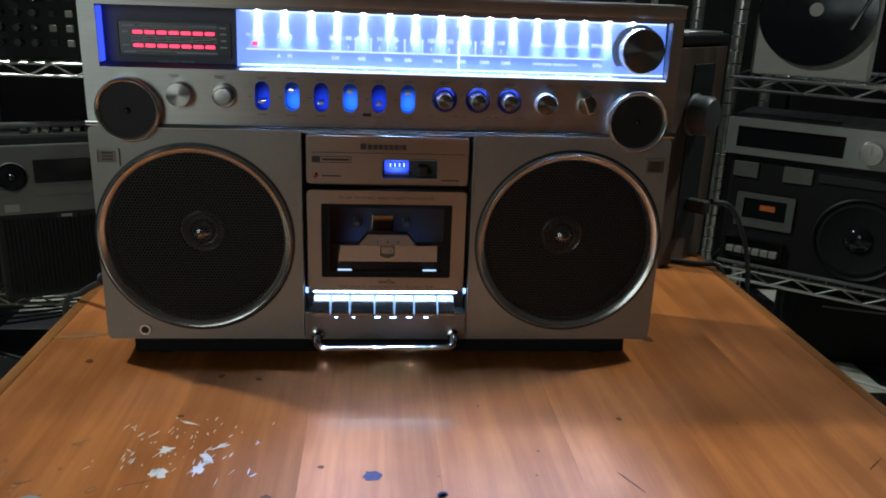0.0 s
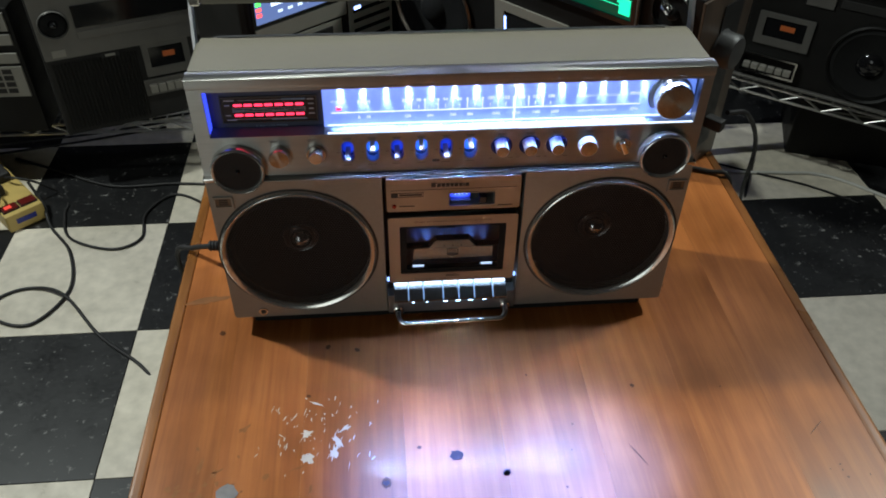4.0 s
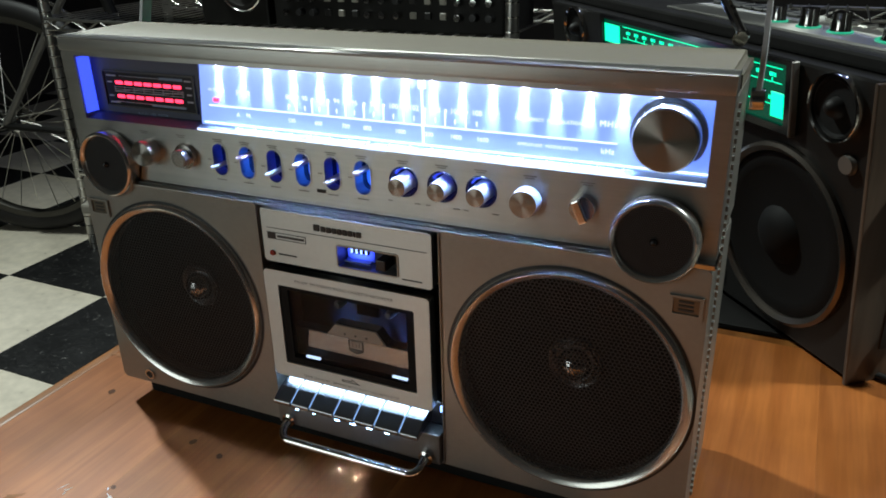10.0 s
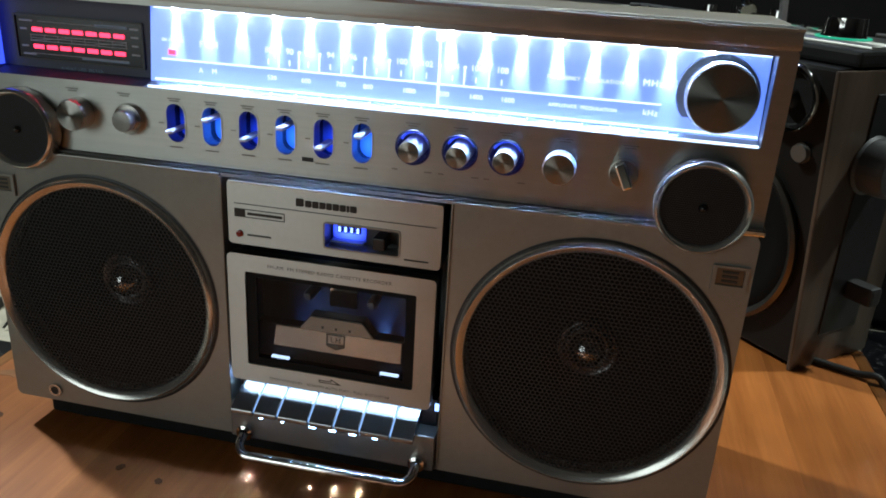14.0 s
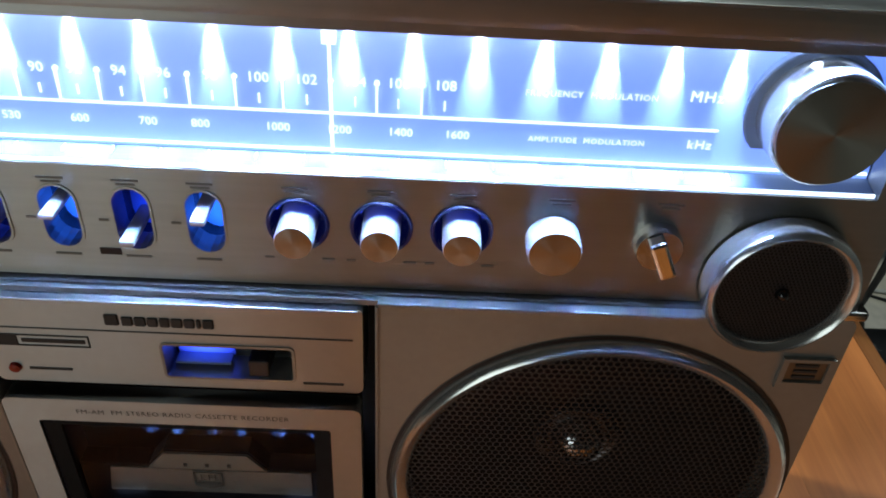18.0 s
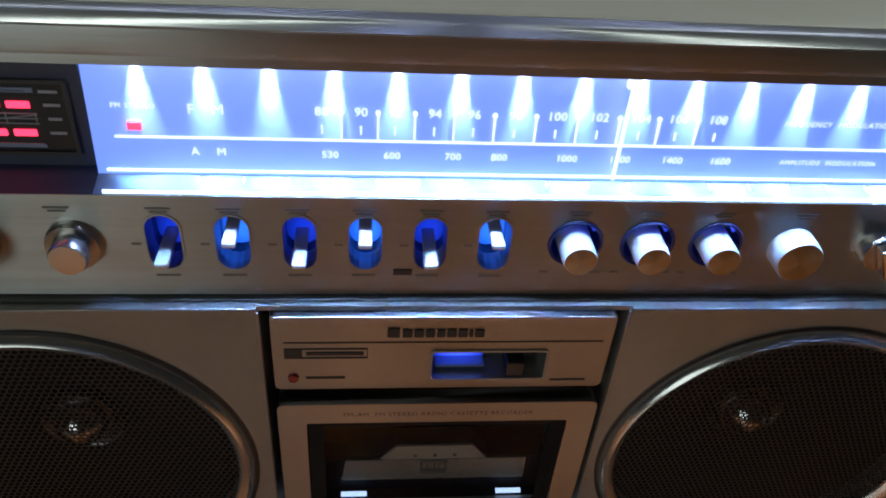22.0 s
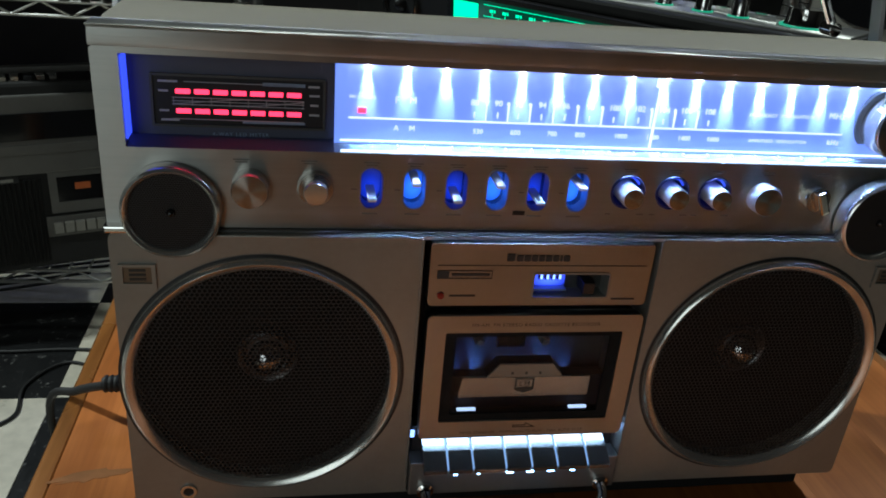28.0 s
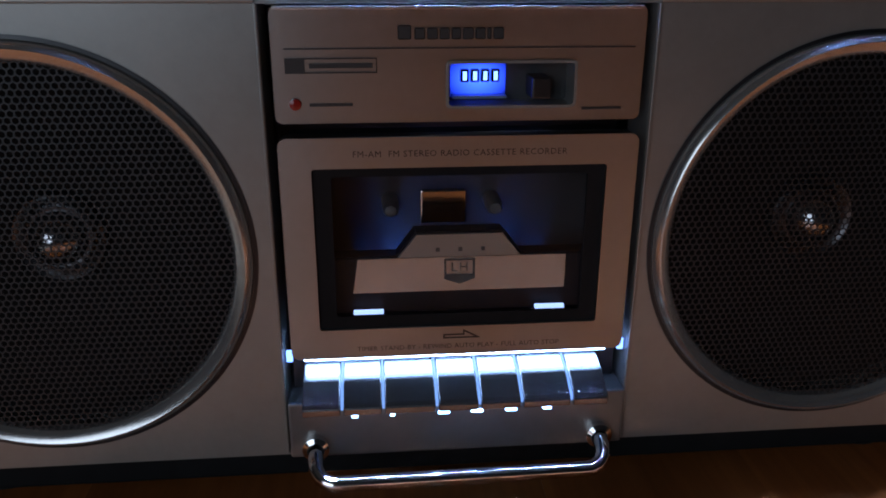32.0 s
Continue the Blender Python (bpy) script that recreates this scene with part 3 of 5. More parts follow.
# thin raised edges round the two speaker fields
for s in (-1, 1):
    x0, x1 = sorted((s * 0.0676, s * (XS - 0.0166)))
    part("panel_edge", box(x0, x1, -0.0030, 0.0040, 0.1905, 0.1923, 0.0006), SILVER, radio)
    x0, x1 = sorted((s * 0.0669, s * 0.0680))
    part("panel_edge", box(x0, x1, -0.0026, 0.0040, 0.0200, 0.1903, 0.0005), SILVER, radio)
# recessed badges
BRONZE = material("dull_bronze", (0.17, 0.145, 0.11), 0.35, 0.8, vary=0.1, scale=200)
for s in (-1, 1):
    x0, x1 = (-0.2215, -0.2035) if s < 0 else (0.2050, 0.2230)
    part("badge_frame", plate([(x0, 0.1620), (x1, 0.1620), (x1, 0.1755), (x0, 0.1755)], [[(x0 + 0.002, 0.1648), (x1 - 0.002, 0.1648), (x1 - 0.002, 0.1742), (x0 + 0.002, 0.1742)]], -0.0030, -0.0014), SILVER, radio)
    badge = part("badge", box(x0 + 0.0021, x1 - 0.0021, -0.0020, -0.0013, 0.1649, 0.1741), BRONZE, radio, "small recessed bronze badge with three bars")
    for k in range(3):
        part("bar", box(x0 + 0.005, x1 - 0.005, -0.0024, -0.0019, 0.1664 + k * 0.0025, 0.1676 + k * 0.0025), INK, badge)
# woofers
CAPGLOSS = material("glossy_smoke_cap", (0.55, 0.55, 0.56), 0.14, 1.0)
RINGGLOSS = material("smoke_cap_ring", (0.16, 0.16, 0.165), 0.30, 1.0)
for cx, cz in WOOFERS:
    prof = [(0.0757, -0.0010), (0.0757, -0.0020), (0.0746, -0.0044), (0.0730, -0.0054), (0.0700, -0.0040), (0.0681, -0.0012), (0.0681, -0.0001)]
    w = part("woofer", lathe(prof, (cx, 0, cz), seg=96), RINGMETAL, radio, "round loudspeaker with bright metal ring", smooth=40)
    # shade round the metal ring, drawn as a thin black ring
    part("shadow_gap", lathe([(0.0772, -0.0016), (0.0758, -0.0018)], (cx, 0, cz), seg=96), BLACK, w)
    part_mesh("grille", perforated(cx, cz, 0.0692, -0.0026, 0.0026, 0.00118, 0.0004), GRILLE, w, "black perforated grille")
    part("cone", lathe([(0.0755, 0.0085), (0.066, 0.0080), (0.062, 0.0060), (0.058, 0.0082), (0.0150, 0.0270)], (cx, 0, cz), seg=64), CONE, w, "black paper cone", smooth=50)
    part("dust_cap", lathe([(0.0, 0.0120), (0.004, 0.0128), (0.008, 0.0154), (0.0115, 0.0202), (0.0132, 0.0265)], (cx, 0, cz), seg=32), CAPGLOSS, w, "glossy black dome", smooth=60)
    part("cap_ring", lathe([(0.0178, 0.0245), (0.0170, 0.0220), (0.0148, 0.0232), (0.0134, 0.0262)], (cx, 0, cz), seg=40), RINGGLOSS, w, smooth=50)
# tweeters straddling the joint
TWY = 0.0000
TWMESH = material("fine_black_mesh", (0.018, 0.018, 0.019), 0.5, vary=0.2, scale=150)
for cx, cz in TWEETERS:
    prof = [(0.0240, 0.002), (0.0240, -0.0052), (0.0234, -0.0068), (0.0222, -0.0076), (0.0210, -0.0068), (0.0199, -0.0044), (0.0199, -0.0040)]
    w = part("tweeter", lathe(prof, (cx, TWY, cz), seg=64), RINGMETAL, radio, "small round tweeter with bright metal ring", smooth=40)
    part_mesh("grille", perforated(cx, cz, 0.0203, TWY - 0.0046, 0.0013, 0.00050, 0.0004), TWMESH, w, "fine black mesh")
    part("backing", lathe([(0.0, -0.0041), (0.0204, -0.0041)], (cx, TWY, cz), seg=48), CONE, w)
    part("dome", lathe([(0.0, -0.0075), (0.0012, -0.0072), (0.0020, -0.0060), (0.0022, -0.0050)], (cx, TWY, cz), seg=20), GLOSSBLACK, w, smooth=60)
# ---- dial ----
def scale_y(z):
    """The dial's face leans: its foot stands further forward than its head."""
    return 0.0172 - (0.2800 - z) * 0.12


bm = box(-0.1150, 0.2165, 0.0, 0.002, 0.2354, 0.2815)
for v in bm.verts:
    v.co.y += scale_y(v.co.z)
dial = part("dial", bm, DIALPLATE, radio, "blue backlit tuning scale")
part("meter_plate", box(-0.2133, -0.1152, 0.0155, 0.0178, 0.2340, 0.2815), DIALDARK, radio, "dark plate behind the level meter")
for name, x0, x1, mat, note in (("scale_ledge", -0.1150, 0.2167, LEDGE, "white ledge under the dial, the diodes' blue put into its colour"), ("meter_ledge", -0.2134, -0.1151, DIALDARK, "dark ledge under the level meter")):
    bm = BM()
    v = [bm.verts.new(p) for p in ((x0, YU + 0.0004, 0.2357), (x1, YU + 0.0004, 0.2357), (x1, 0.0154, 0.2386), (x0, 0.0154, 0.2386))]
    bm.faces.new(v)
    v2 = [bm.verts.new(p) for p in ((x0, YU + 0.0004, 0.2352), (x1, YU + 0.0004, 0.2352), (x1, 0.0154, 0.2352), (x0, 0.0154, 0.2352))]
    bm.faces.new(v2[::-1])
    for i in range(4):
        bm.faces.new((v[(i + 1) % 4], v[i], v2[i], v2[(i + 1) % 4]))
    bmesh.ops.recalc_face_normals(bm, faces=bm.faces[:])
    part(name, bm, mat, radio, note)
part("dial_roof", box(-0.2134, 0.2167, 0.0125, 0.0157, 0.2795, 0.2806), BLACK, radio)
FM = ((88, -0.0437), (90, -0.0313), (92, -0.0204), (94, -0.0078), (96, 0.0049), (98, 0.0184), (100, 0.0320), (102, 0.0459), (104, 0.0600), (106, 0.0726), (108, 0.0862))
AM = ((530, -0.0412), (600, -0.0212), (700, -0.0012), (800, 0.0142), (1000, 0.0370), (1200, 0.0552), (1400, 0.0734), (1600, 0.0903))
for n, x in FM:
    lettering(str(n), 0.0044, x, 0.2605, scale_y(0.2605) - 0.0005, WHITEINK, dial)
for n, x in AM:
    lettering(str(n), 0.0037, x, 0.2458, scale_y(0.2458) - 0.0005, WHITEINK, dial)
for word, x, z, s in (("F", -0.0838, 0.2603, 0.0050), ("M", -0.0756, 0.2603, 0.0050), ("A", -0.0838, 0.2461, 0.0040), ("M", -0.0756, 0.2461, 0.0040),
                      ("FREQUENCY  MODULATION", 0.1288, 0.2598, 0.0027), ("AMPLITUDE  MODULATION", 0.1290, 0.2458, 0.0025),
                      ("MHz", 0.1624, 0.2608, 0.0048), ("kHz", 0.1630, 0.2462, 0.0042), ("FM STEREO", -0.1011, 0.2611, 0.0024)):
    lettering(word, s, x, z, scale_y(z) - 0.0005, WHITEINK, dial, spacing=1.15)
part("scale_line", box(-0.1079, 0.1678, 0.0132, 0.0142, 0.2505, 0.2511), WHITEINK, dial)
for (n, x), (m, x2) in zip(FM, FM[1:]):
    xm = (x + x2) / 2
    part("tick", box(xm - 0.00025, xm + 0.00025, 0.0134, 0.0150, 0.2511, 0.2596), WHITEINK, dial)
    part("tick_dot", lathe([(0.0, 0.0142), (0.0008, 0.0142), (0.0008, 0.0152)], (xm, 0, 0.2604), seg=12), WHITEINK, dial)
for n, x in FM:
    part("tick", box(x - 0.0002, x + 0.0002, 0.0135, 0.0148, 0.2530, 0.2558), WHITEINK, dial)
for k in range(19):
    x = -0.0830 + k * 0.0142
    part("ledge_mark", box(x - 0.0003, x + 0.0003, 0.0072, 0.0104, 0.2374, 0.2384), WHITEINK, dial)
part("needle", box(0.0530, 0.0538, 0.0095, 0.0110, 0.2395, 0.2785), WHITEINK, radio, "white tuning needle")
part("needle_carrier", box(0.0515, 0.0553, 0.0093, 0.0118, 0.2735, 0.2792), WHITEINK, radio)
part("stereo_light", box(-0.1034, -0.0994, 0.0130, 0.0145, 0.2535, 0.2560), LEDRED, radio, "lit red stereo lamp")
# light-emitting diodes along the top of the dial, each throwing a fan of light down the plate
for k in range(16):
    x = -0.0990 + 0.0198 * min(k, 7) + 0.0186 * max(k - 7, 0)
    part("dial_diode", lathe([(0.0, 0.2772), (0.0013, 0.2776), (0.0016, 0.2784), (0.0016, 0.2793)], (x, 0.0148, 0), axis="z", seg=12), WHITEGLOW, radio, "white diode lighting the dial")
    la = bpy.data.lights.new("dial_beam", "SPOT")
    la.energy, la.color, la.spot_size, la.spot_blend, la.shadow_soft_size = 0.78, (0.40, 0.64, 1.0), radians(36), 1.0, 0.0012
    lo = new("dial_beam", la)
    lo.matrix_world = look((x, 0.0157, 0.2768), (x, 0.0157, 0.2400))
    lo.parent = radio
# edges of the clear dial glass and ledge; the diodes' light on them is emission
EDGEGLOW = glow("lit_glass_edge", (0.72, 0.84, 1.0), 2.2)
part("glass_edge", box(-0.1120, 0.2160, 0.0118, 0.0124, 0.2390, 0.2397), EDGEGLOW, dial, "lower edge of the dial glass, made to glow")
part("glass_edge", box(-0.1120, 0.2160, 0.0150, 0.0156, 0.2781, 0.2786), EDGEGLOW, dial, "upper edge of the dial glass, made to glow")
part("glass_edge", box(-0.1120, 0.2160, YU + 0.0006, YU + 0.0012, 0.2359, 0.2370), EDGEGLOW, dial, "front edge of the white ledge, made to glow")
# blue light on the inner wall, put in as its own emission
part("blue_lit_wall", box(-0.2132, -0.2126, 0.0045, 0.0150, 0.2390, 0.2785), glow("blue_edge_glow", (0.05, 0.09, 1.0), 1.3), radio, "inner wall of the dial, its blue light put in as glow")
# level meter
meter = part("level_meter", plate(rrect(-0.2028, -0.1195, 0.2430, 0.2690, 0.0008), [[(-0.2015, 0.2442), (-0.1208, 0.2442), (-0.1208, 0.2678), (-0.2015, 0.2678)]], 0.0140, 0.0155), DARKGREY, radio, "framed level meter with red light rows")
part("meter_glass", box(-0.2014, -0.1209, 0.0150, 0.0154, 0.2443, 0.2677), material("smoked_meter_glass", (0.025, 0.025, 0.03), 0.22), meter)
for z in (0.2605, 0.2508):
    for k in range(7):
        x = -0.1912 + k * 0.0088
        part("red_bar", box(x, x + 0.0070, 0.0143, 0.0150, z - 0.0012, z + 0.0012, 0.0003, 1), LEDRED, meter)
METERINK = material("pale_meter_print", (0.42, 0.42, 0.48), 0.5)
for z, x0, x1 in ((0.2652, -0.187, -0.132), (0.2468, -0.193, -0.130), (0.2574, -0.193, -0.130), (0.2557, -0.193, -0.130), (0.2540, -0.193, -0.130)):
    part("meter_line", box(x0, x1, 0.0146, 0.0150, z - 0.00015, z + 0.00015), METERINK, meter)
for k in range(8):
    x = -0.1922 + k * 0.0088
    part("meter_tick", box(x - 0.00015, x + 0.00015, 0.0146, 0.0150, 0.2536, 0.2578), METERINK, meter)
part("meter_curve", tube(spline([(-0.193, 0.0148, 0.2541), (-0.178, 0.0148, 0.2556), (-0.160, 0.0148, 0.2572), (-0.130, 0.0148, 0.2574)], 6), 0.0002, 5), METERINK, meter)
part("meter_curve", tube(spline([(-0.193, 0.0148, 0.2541), (-0.160, 0.0148, 0.2542), (-0.145, 0.0148, 0.2552), (-0.130, 0.0148, 0.2570)], 6), 0.0002, 5), METERINK, meter)
for x0, x1, z in ((-0.1990, -0.1945, 0.2605), (-0.1990, -0.1945, 0.2508), (-0.1990, -0.1900, 0.2652), (-0.1985, -0.1900, 0.2462), (-0.1275, -0.1225, 0.2605), (-0.1275, -0.1225, 0.2508), (-0.1270, -0.1230, 0.2557), (-0.1280, -0.1225, 0.2650)):
    part("meter_word", box(x0, x1, 0.0146, 0.0150, z - 0.0005, z + 0.0005), METERINK, meter)
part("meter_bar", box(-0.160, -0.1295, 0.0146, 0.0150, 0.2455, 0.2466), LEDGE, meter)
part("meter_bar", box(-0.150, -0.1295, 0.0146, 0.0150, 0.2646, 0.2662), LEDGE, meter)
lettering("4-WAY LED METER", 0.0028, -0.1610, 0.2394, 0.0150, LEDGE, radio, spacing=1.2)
# tuning knob
SPUN = material("spun_metal", (0.36, 0.345, 0.32), 0.26, 1.0)
nt = SPUN.node_tree


def knob(name, x, z, r, length, label, mark=False, base=0.0, seg=32, tip=None):
    ob = part(name, lathe([(r, 0.010), (r, -length * 0.75), (r * 0.985, -length + 0.001), (r * 0.93, -length), (r * 0.93, -length - 0.0002)], (0, 0, 0), seg=seg), tip or CHROME, radio, label, smooth=35)
    ob.location = (x, base + YU + 0.0035, z)
    face = part("knob_face", lathe([(r * 0.93, -length - 0.0002), (0.0, -length - 0.0006)], (0, 0, 0), seg=seg), SPUN, ob, smooth=35)
    return ob


tan = nt.nodes.new("ShaderNodeTangent")
tan.direction_type, tan.axis = "RADIAL", "Y"
bs = nt.nodes["Principled BSDF"]
bs.inputs["Anisotropic"].default_value, bs.inputs["Anisotropic Rotation"].default_value = 0.9, 0.25
nt.links.new(tan.outputs[0], bs.inputs["Tangent"])
knob("tuning_knob", 0.1945, 0.2585, 0.0172, 0.0075, "large spun metal tuning knob", seg=64, tip=RINGMETAL)
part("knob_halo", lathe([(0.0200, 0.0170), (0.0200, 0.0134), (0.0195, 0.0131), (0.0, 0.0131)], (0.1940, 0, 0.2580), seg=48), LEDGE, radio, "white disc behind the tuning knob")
# small knobs
WHITEKNOB = material("pale_knob_metal", (0.66, 0.66, 0.69), 0.34, 0.35, rough_vary=0.05, scale=100)
# blue light in the sockets is put in as emission of well and arc
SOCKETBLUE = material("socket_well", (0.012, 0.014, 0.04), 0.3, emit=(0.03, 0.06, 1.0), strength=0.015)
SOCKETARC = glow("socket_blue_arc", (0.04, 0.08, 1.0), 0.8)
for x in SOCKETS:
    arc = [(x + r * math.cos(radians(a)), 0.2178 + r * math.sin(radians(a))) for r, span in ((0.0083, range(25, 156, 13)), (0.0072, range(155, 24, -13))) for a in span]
    part("socket_glow", prism(arc, YU + 0.0030, YU + 0.0040), SOCKETARC, radio, "glowing arc in place of blue light in the knob socket")
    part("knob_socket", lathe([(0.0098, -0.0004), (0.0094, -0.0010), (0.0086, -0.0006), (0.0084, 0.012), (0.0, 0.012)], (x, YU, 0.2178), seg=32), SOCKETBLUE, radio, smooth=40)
    knob("tone_knob", x, 0.2172, 0.0060, 0.0130, "small pale metal knob", tip=WHITEKNOB)
knob("volume_knob", 0.1215, 0.2165, 0.0085, 0.0120, "pale metal volume knob", tip=WHITEKNOB)
sel = knob("selector_knob", 0.1540, 0.2170, 0.0076, 0.0085, "chrome selector knob with a flat bar", tip=CHROME)
bar = part("pointer", box(-0.0026, 0.0026, -0.0145, -0.0088, -0.0068, 0.0068, 0.0010), CHROME, sel)
bar.rotation_euler = (0, radians(-25), 0)
knob("balance_knob", -0.1560, 0.2172, 0.0092, 0.0135, "metal knob", tip=RINGMETAL)
dual = knob("dual_knob", -0.1240, 0.2168, 0.0092, 0.0070, "stepped double knob", tip=CHROME)
part("inner_knob", lathe([(0.0062, -0.006), (0.0062, -0.0125), (0.0057, -0.0133), (0.0, -0.0135)], (0, 0, 0), seg=28), RINGMETAL, dual, smooth=35)
# toggle switches
def slot_diffuser(name, low, high, colour, place=(-0.10, 0.0, 0.42), size=(105, 20, 88)):
    """Emission that fades out from one spot, standing in for light in a recess."""
    m = material(name, (0.02, 0.03, 0.10), 0.3, emit=colour, strength=low)
    nt = m.node_tree
    tc, mp, gr, rg = nt.nodes.new("ShaderNodeTexCoord"), nt.nodes.new("ShaderNodeMapping"), nt.nodes.new("ShaderNodeTexGradient"), nt.nodes.new("ShaderNodeMapRange")
    gr.gradient_type = "SPHERICAL"
    mp.inputs["Location"].default_value = place
    mp.inputs["Scale"].default_value = size
    rg.inputs[1].default_value, rg.inputs[2].default_value = 0.0, 0.75
    rg.inputs[3].default_value, rg.inputs[4].default_value = low, high
    nt.links.new(tc.outputs["Object"], mp.inputs[0])
    nt.links.new(mp.outputs[0], gr.inputs[0])
    nt.links.new(gr.outputs["Fac"], rg.inputs[0])
    nt.links.new(rg.outputs[0], nt.nodes["Principled BSDF"].inputs["Emission Strength"])
    return m


# blue light in the switch slots, painted as fading emission
SLOTGLOW = (slot_diffuser("slot_blue_glow", 0.06, 0.7, (0.02, 0.06, 1.0)), slot_diffuser("slot_sky_glow", 0.08, 1.9, (0.03, 0.14, 1.0)))
for k, x in enumerate(SLOTS):
    rim = part("switch", plate(stadium(x, 0.2170, 0.0126, 0.0238), [stadium(x, 0.2170, 0.0111, 0.0221)], YU - 0.0004, YU + 0.0010), BRUSHED, radio, "toggle switch in an oval slot")
    part("slot_well", plate(stadium(x, 0.2170, 0.0150, 0.0262), [stadium(x, 0.2170, 0.0113, 0.0223)], 0.0121, 0.0174), GLOSSBLACK, rim, "dark inner wall of the slot")
    part("slot_glow_panel", box(-0.0066, 0.0066, -0.0005, 0.0005, -0.0122, 0.0122), SLOTGLOW[k % 2], rim, "panel glowing blue in place of light in the slot").location = (x, 0.0180, 0.2170)
    up = k % 2 == 1
    zc = 0.2170 + (0.0050 if up else -0.0036)
    part("lever", box(x - 0.0023, x + 0.0023, YU - 0.0085, 0.016, zc - 0.0010, zc + 0.0010, 0.0008), WHITEKNOB, rim, "bright metal lever")
part("off_mark", box(-0.0200, -0.0134, YU - 0.0004, YU - 0.0001, 0.2034, 0.2058), BLACK, radio)
# small print round the controls, too small to read
bm = BM()
for x in (-0.160, -0.127) + SLOTS + SOCKETS + (0.123, 0.156):
    for dz, w in ((0.0138, 0.0042), (0.0125, 0.0030)):
        box(x - w, x + w * 0.9, YU - 0.0003, YU - 0.0001, 0.2170 + dz - 0.0003, 0.2170 + dz + 0.0003, bm=bm)
for x in SLOTS:
    box(x - 0.0045, x + 0.0035, YU - 0.0003, YU - 0.0001, 0.2026, 0.2034, bm=bm)
    box(x - 0.0105, x - 0.0075, YU - 0.0003, YU - 0.0001, 0.2160, 0.2168, bm=bm)
for x in SOCKETS:
    box(x - 0.0110, x - 0.0080, YU - 0.0003, YU - 0.0001, 0.2046, 0.2053, bm=bm)
    box(x + 0.0070, x + 0.0110, YU - 0.0003, YU - 0.0001, 0.2046, 0.2053, bm=bm)
tagged(part("small_print", bm, material("grey_print", (0.20, 0.19, 0.175), 0.5), radio), kind="stuff")
# ---- cassette section ----
SATIN = material("satin_aluminium", (0.44, 0.44, 0.42), 0.38, 1.0, vary=0.05, scale=300, rough_vary=0.04)
brush_along(SATIN, 0.85)
head = part("counter_panel", plate(rrect(-0.0632, 0.0628, 0.1512, 0.1895, 0.0025), [rrect(-0.0048, 0.0392, 0.1562, 0.1712, 0.0015)], -0.0030, 0.018), SATIN, radio, "pale metal panel with a tape counter", smooth=30)
part("panel_edge", box(-0.0618, 0.0614, -0.0044, -0.0010, 0.1884, 0.1897, 0.0005), SATIN, head)
part("counter_recess", plate(rrect(-0.0054, 0.0398, 0.1556, 0.1718, 0.002), [rrect(-0.0044, 0.0388, 0.1566, 0.1708, 0.0012)], -0.0036, 0.008), SILVER, head)
part("counter_back", box(-0.0047, 0.0391, 0.0080, 0.0090, 0.1563, 0.1711), DARKGREY, head)
# blue light inside the counter, put in as a glowing panel
part("counter_glow", box(-0.0097, 0.0097, -0.0006, 0.0006, -0.0059, 0.0059), slot_diffuser("counter_blue_glow", 0.35, 4.0, (0.045, 0.085, 1.0), (0.0, 0.0, -0.05), (85, 20, 120)), head, "blue glow of the tape counter").location = (0.00685, 0.0072, 0.1641)
part("counter_shelf", box(-0.0028, 0.0165, 0.0010, 0.0066, 0.1582, 0.1592, 0.0003, 1), LEDGE, head, "pale ledge under the counter wheels")
for k in range(4):
    x = 0.0003 + k * 0.0036
    part("digit_wheel", box(x, x + 0.0031, 0.0040, 0.0066, 0.1634, 0.1680, 0.0006), GLOSSBLACK, head)
    part("digit", box(x + 0.0009, x + 0.0022, 0.0036, 0.0041, 0.1642, 0.1672), glow("digit_glow", (0.25, 0.4, 1.0), 3.0), head)
part("reset_button", box(0.0240, 0.0308, -0.0045, 0.0080, 0.1588, 0.1660, 0.0007), BLACK, head)
for k, (x0, w) in enumerate(((-0.0215, 0.0045), (-0.0160, 0.0036), (-0.0118, 0.0036), (-0.0076, 0.0034), (-0.0036, 0.0032), (0.0002, 0.0036), (0.0044, 0.0034), (0.0084, 0.0014), (0.0104, 0.0036))):
    part("badge_bar", box(x0, x0 + w, -0.0036, -0.0031, 0.1788, 0.1826 + (0.0008 if k == 0 else 0), 0.0004, 1), INK, head, "dark raised bar of the maker's badge")
part("rule_line", box(-0.0590, 0.0595, -0.0033, -0.0030, 0.1758, 0.1762), INK, head)
part("noise_mark", plate([(-0.0590, 0.1680), (-0.0285, 0.1680), (-0.0285, 0.1730), (-0.0590, 0.1730)], [[(-0.0525, 0.1684), (-0.0289, 0.1684), (-0.0289, 0.1726), (-0.0525, 0.1726)]], -0.0034, -0.0030), INK, head)
part("noise_mark_bar", box(-0.0510, -0.0300, -0.0034, -0.0030, 0.1697, 0.1712), INK, head)
part("record_light", lathe([(0.0021, -0.003), (0.0019, -0.0042), (0.0, -0.0048)], (-0.0562, 0, 0.1578), seg=16), material("red_lens", (0.25, 0.015, 0.01), 0.15), head, smooth=50)
part("print_bar", box(-0.0515, -0.0370, -0.0033, -0.0030, 0.1570, 0.1580), INK, head)
part("print_bar", box(0.0420, 0.0560, -0.0033, -0.0030, 0.1548, 0.1556), INK, head)
# door
YD = -0.0075
door = part("cassette_door", plate(rrect(-0.0628, 0.0622, 0.0636, 0.1470, 0.003), [rrect(-0.0520, 0.0513, 0.0752, 0.1363, 0.0012)], YD, 0.0), SATIN, radio, "pale metal cassette door with a dark window", smooth=30)
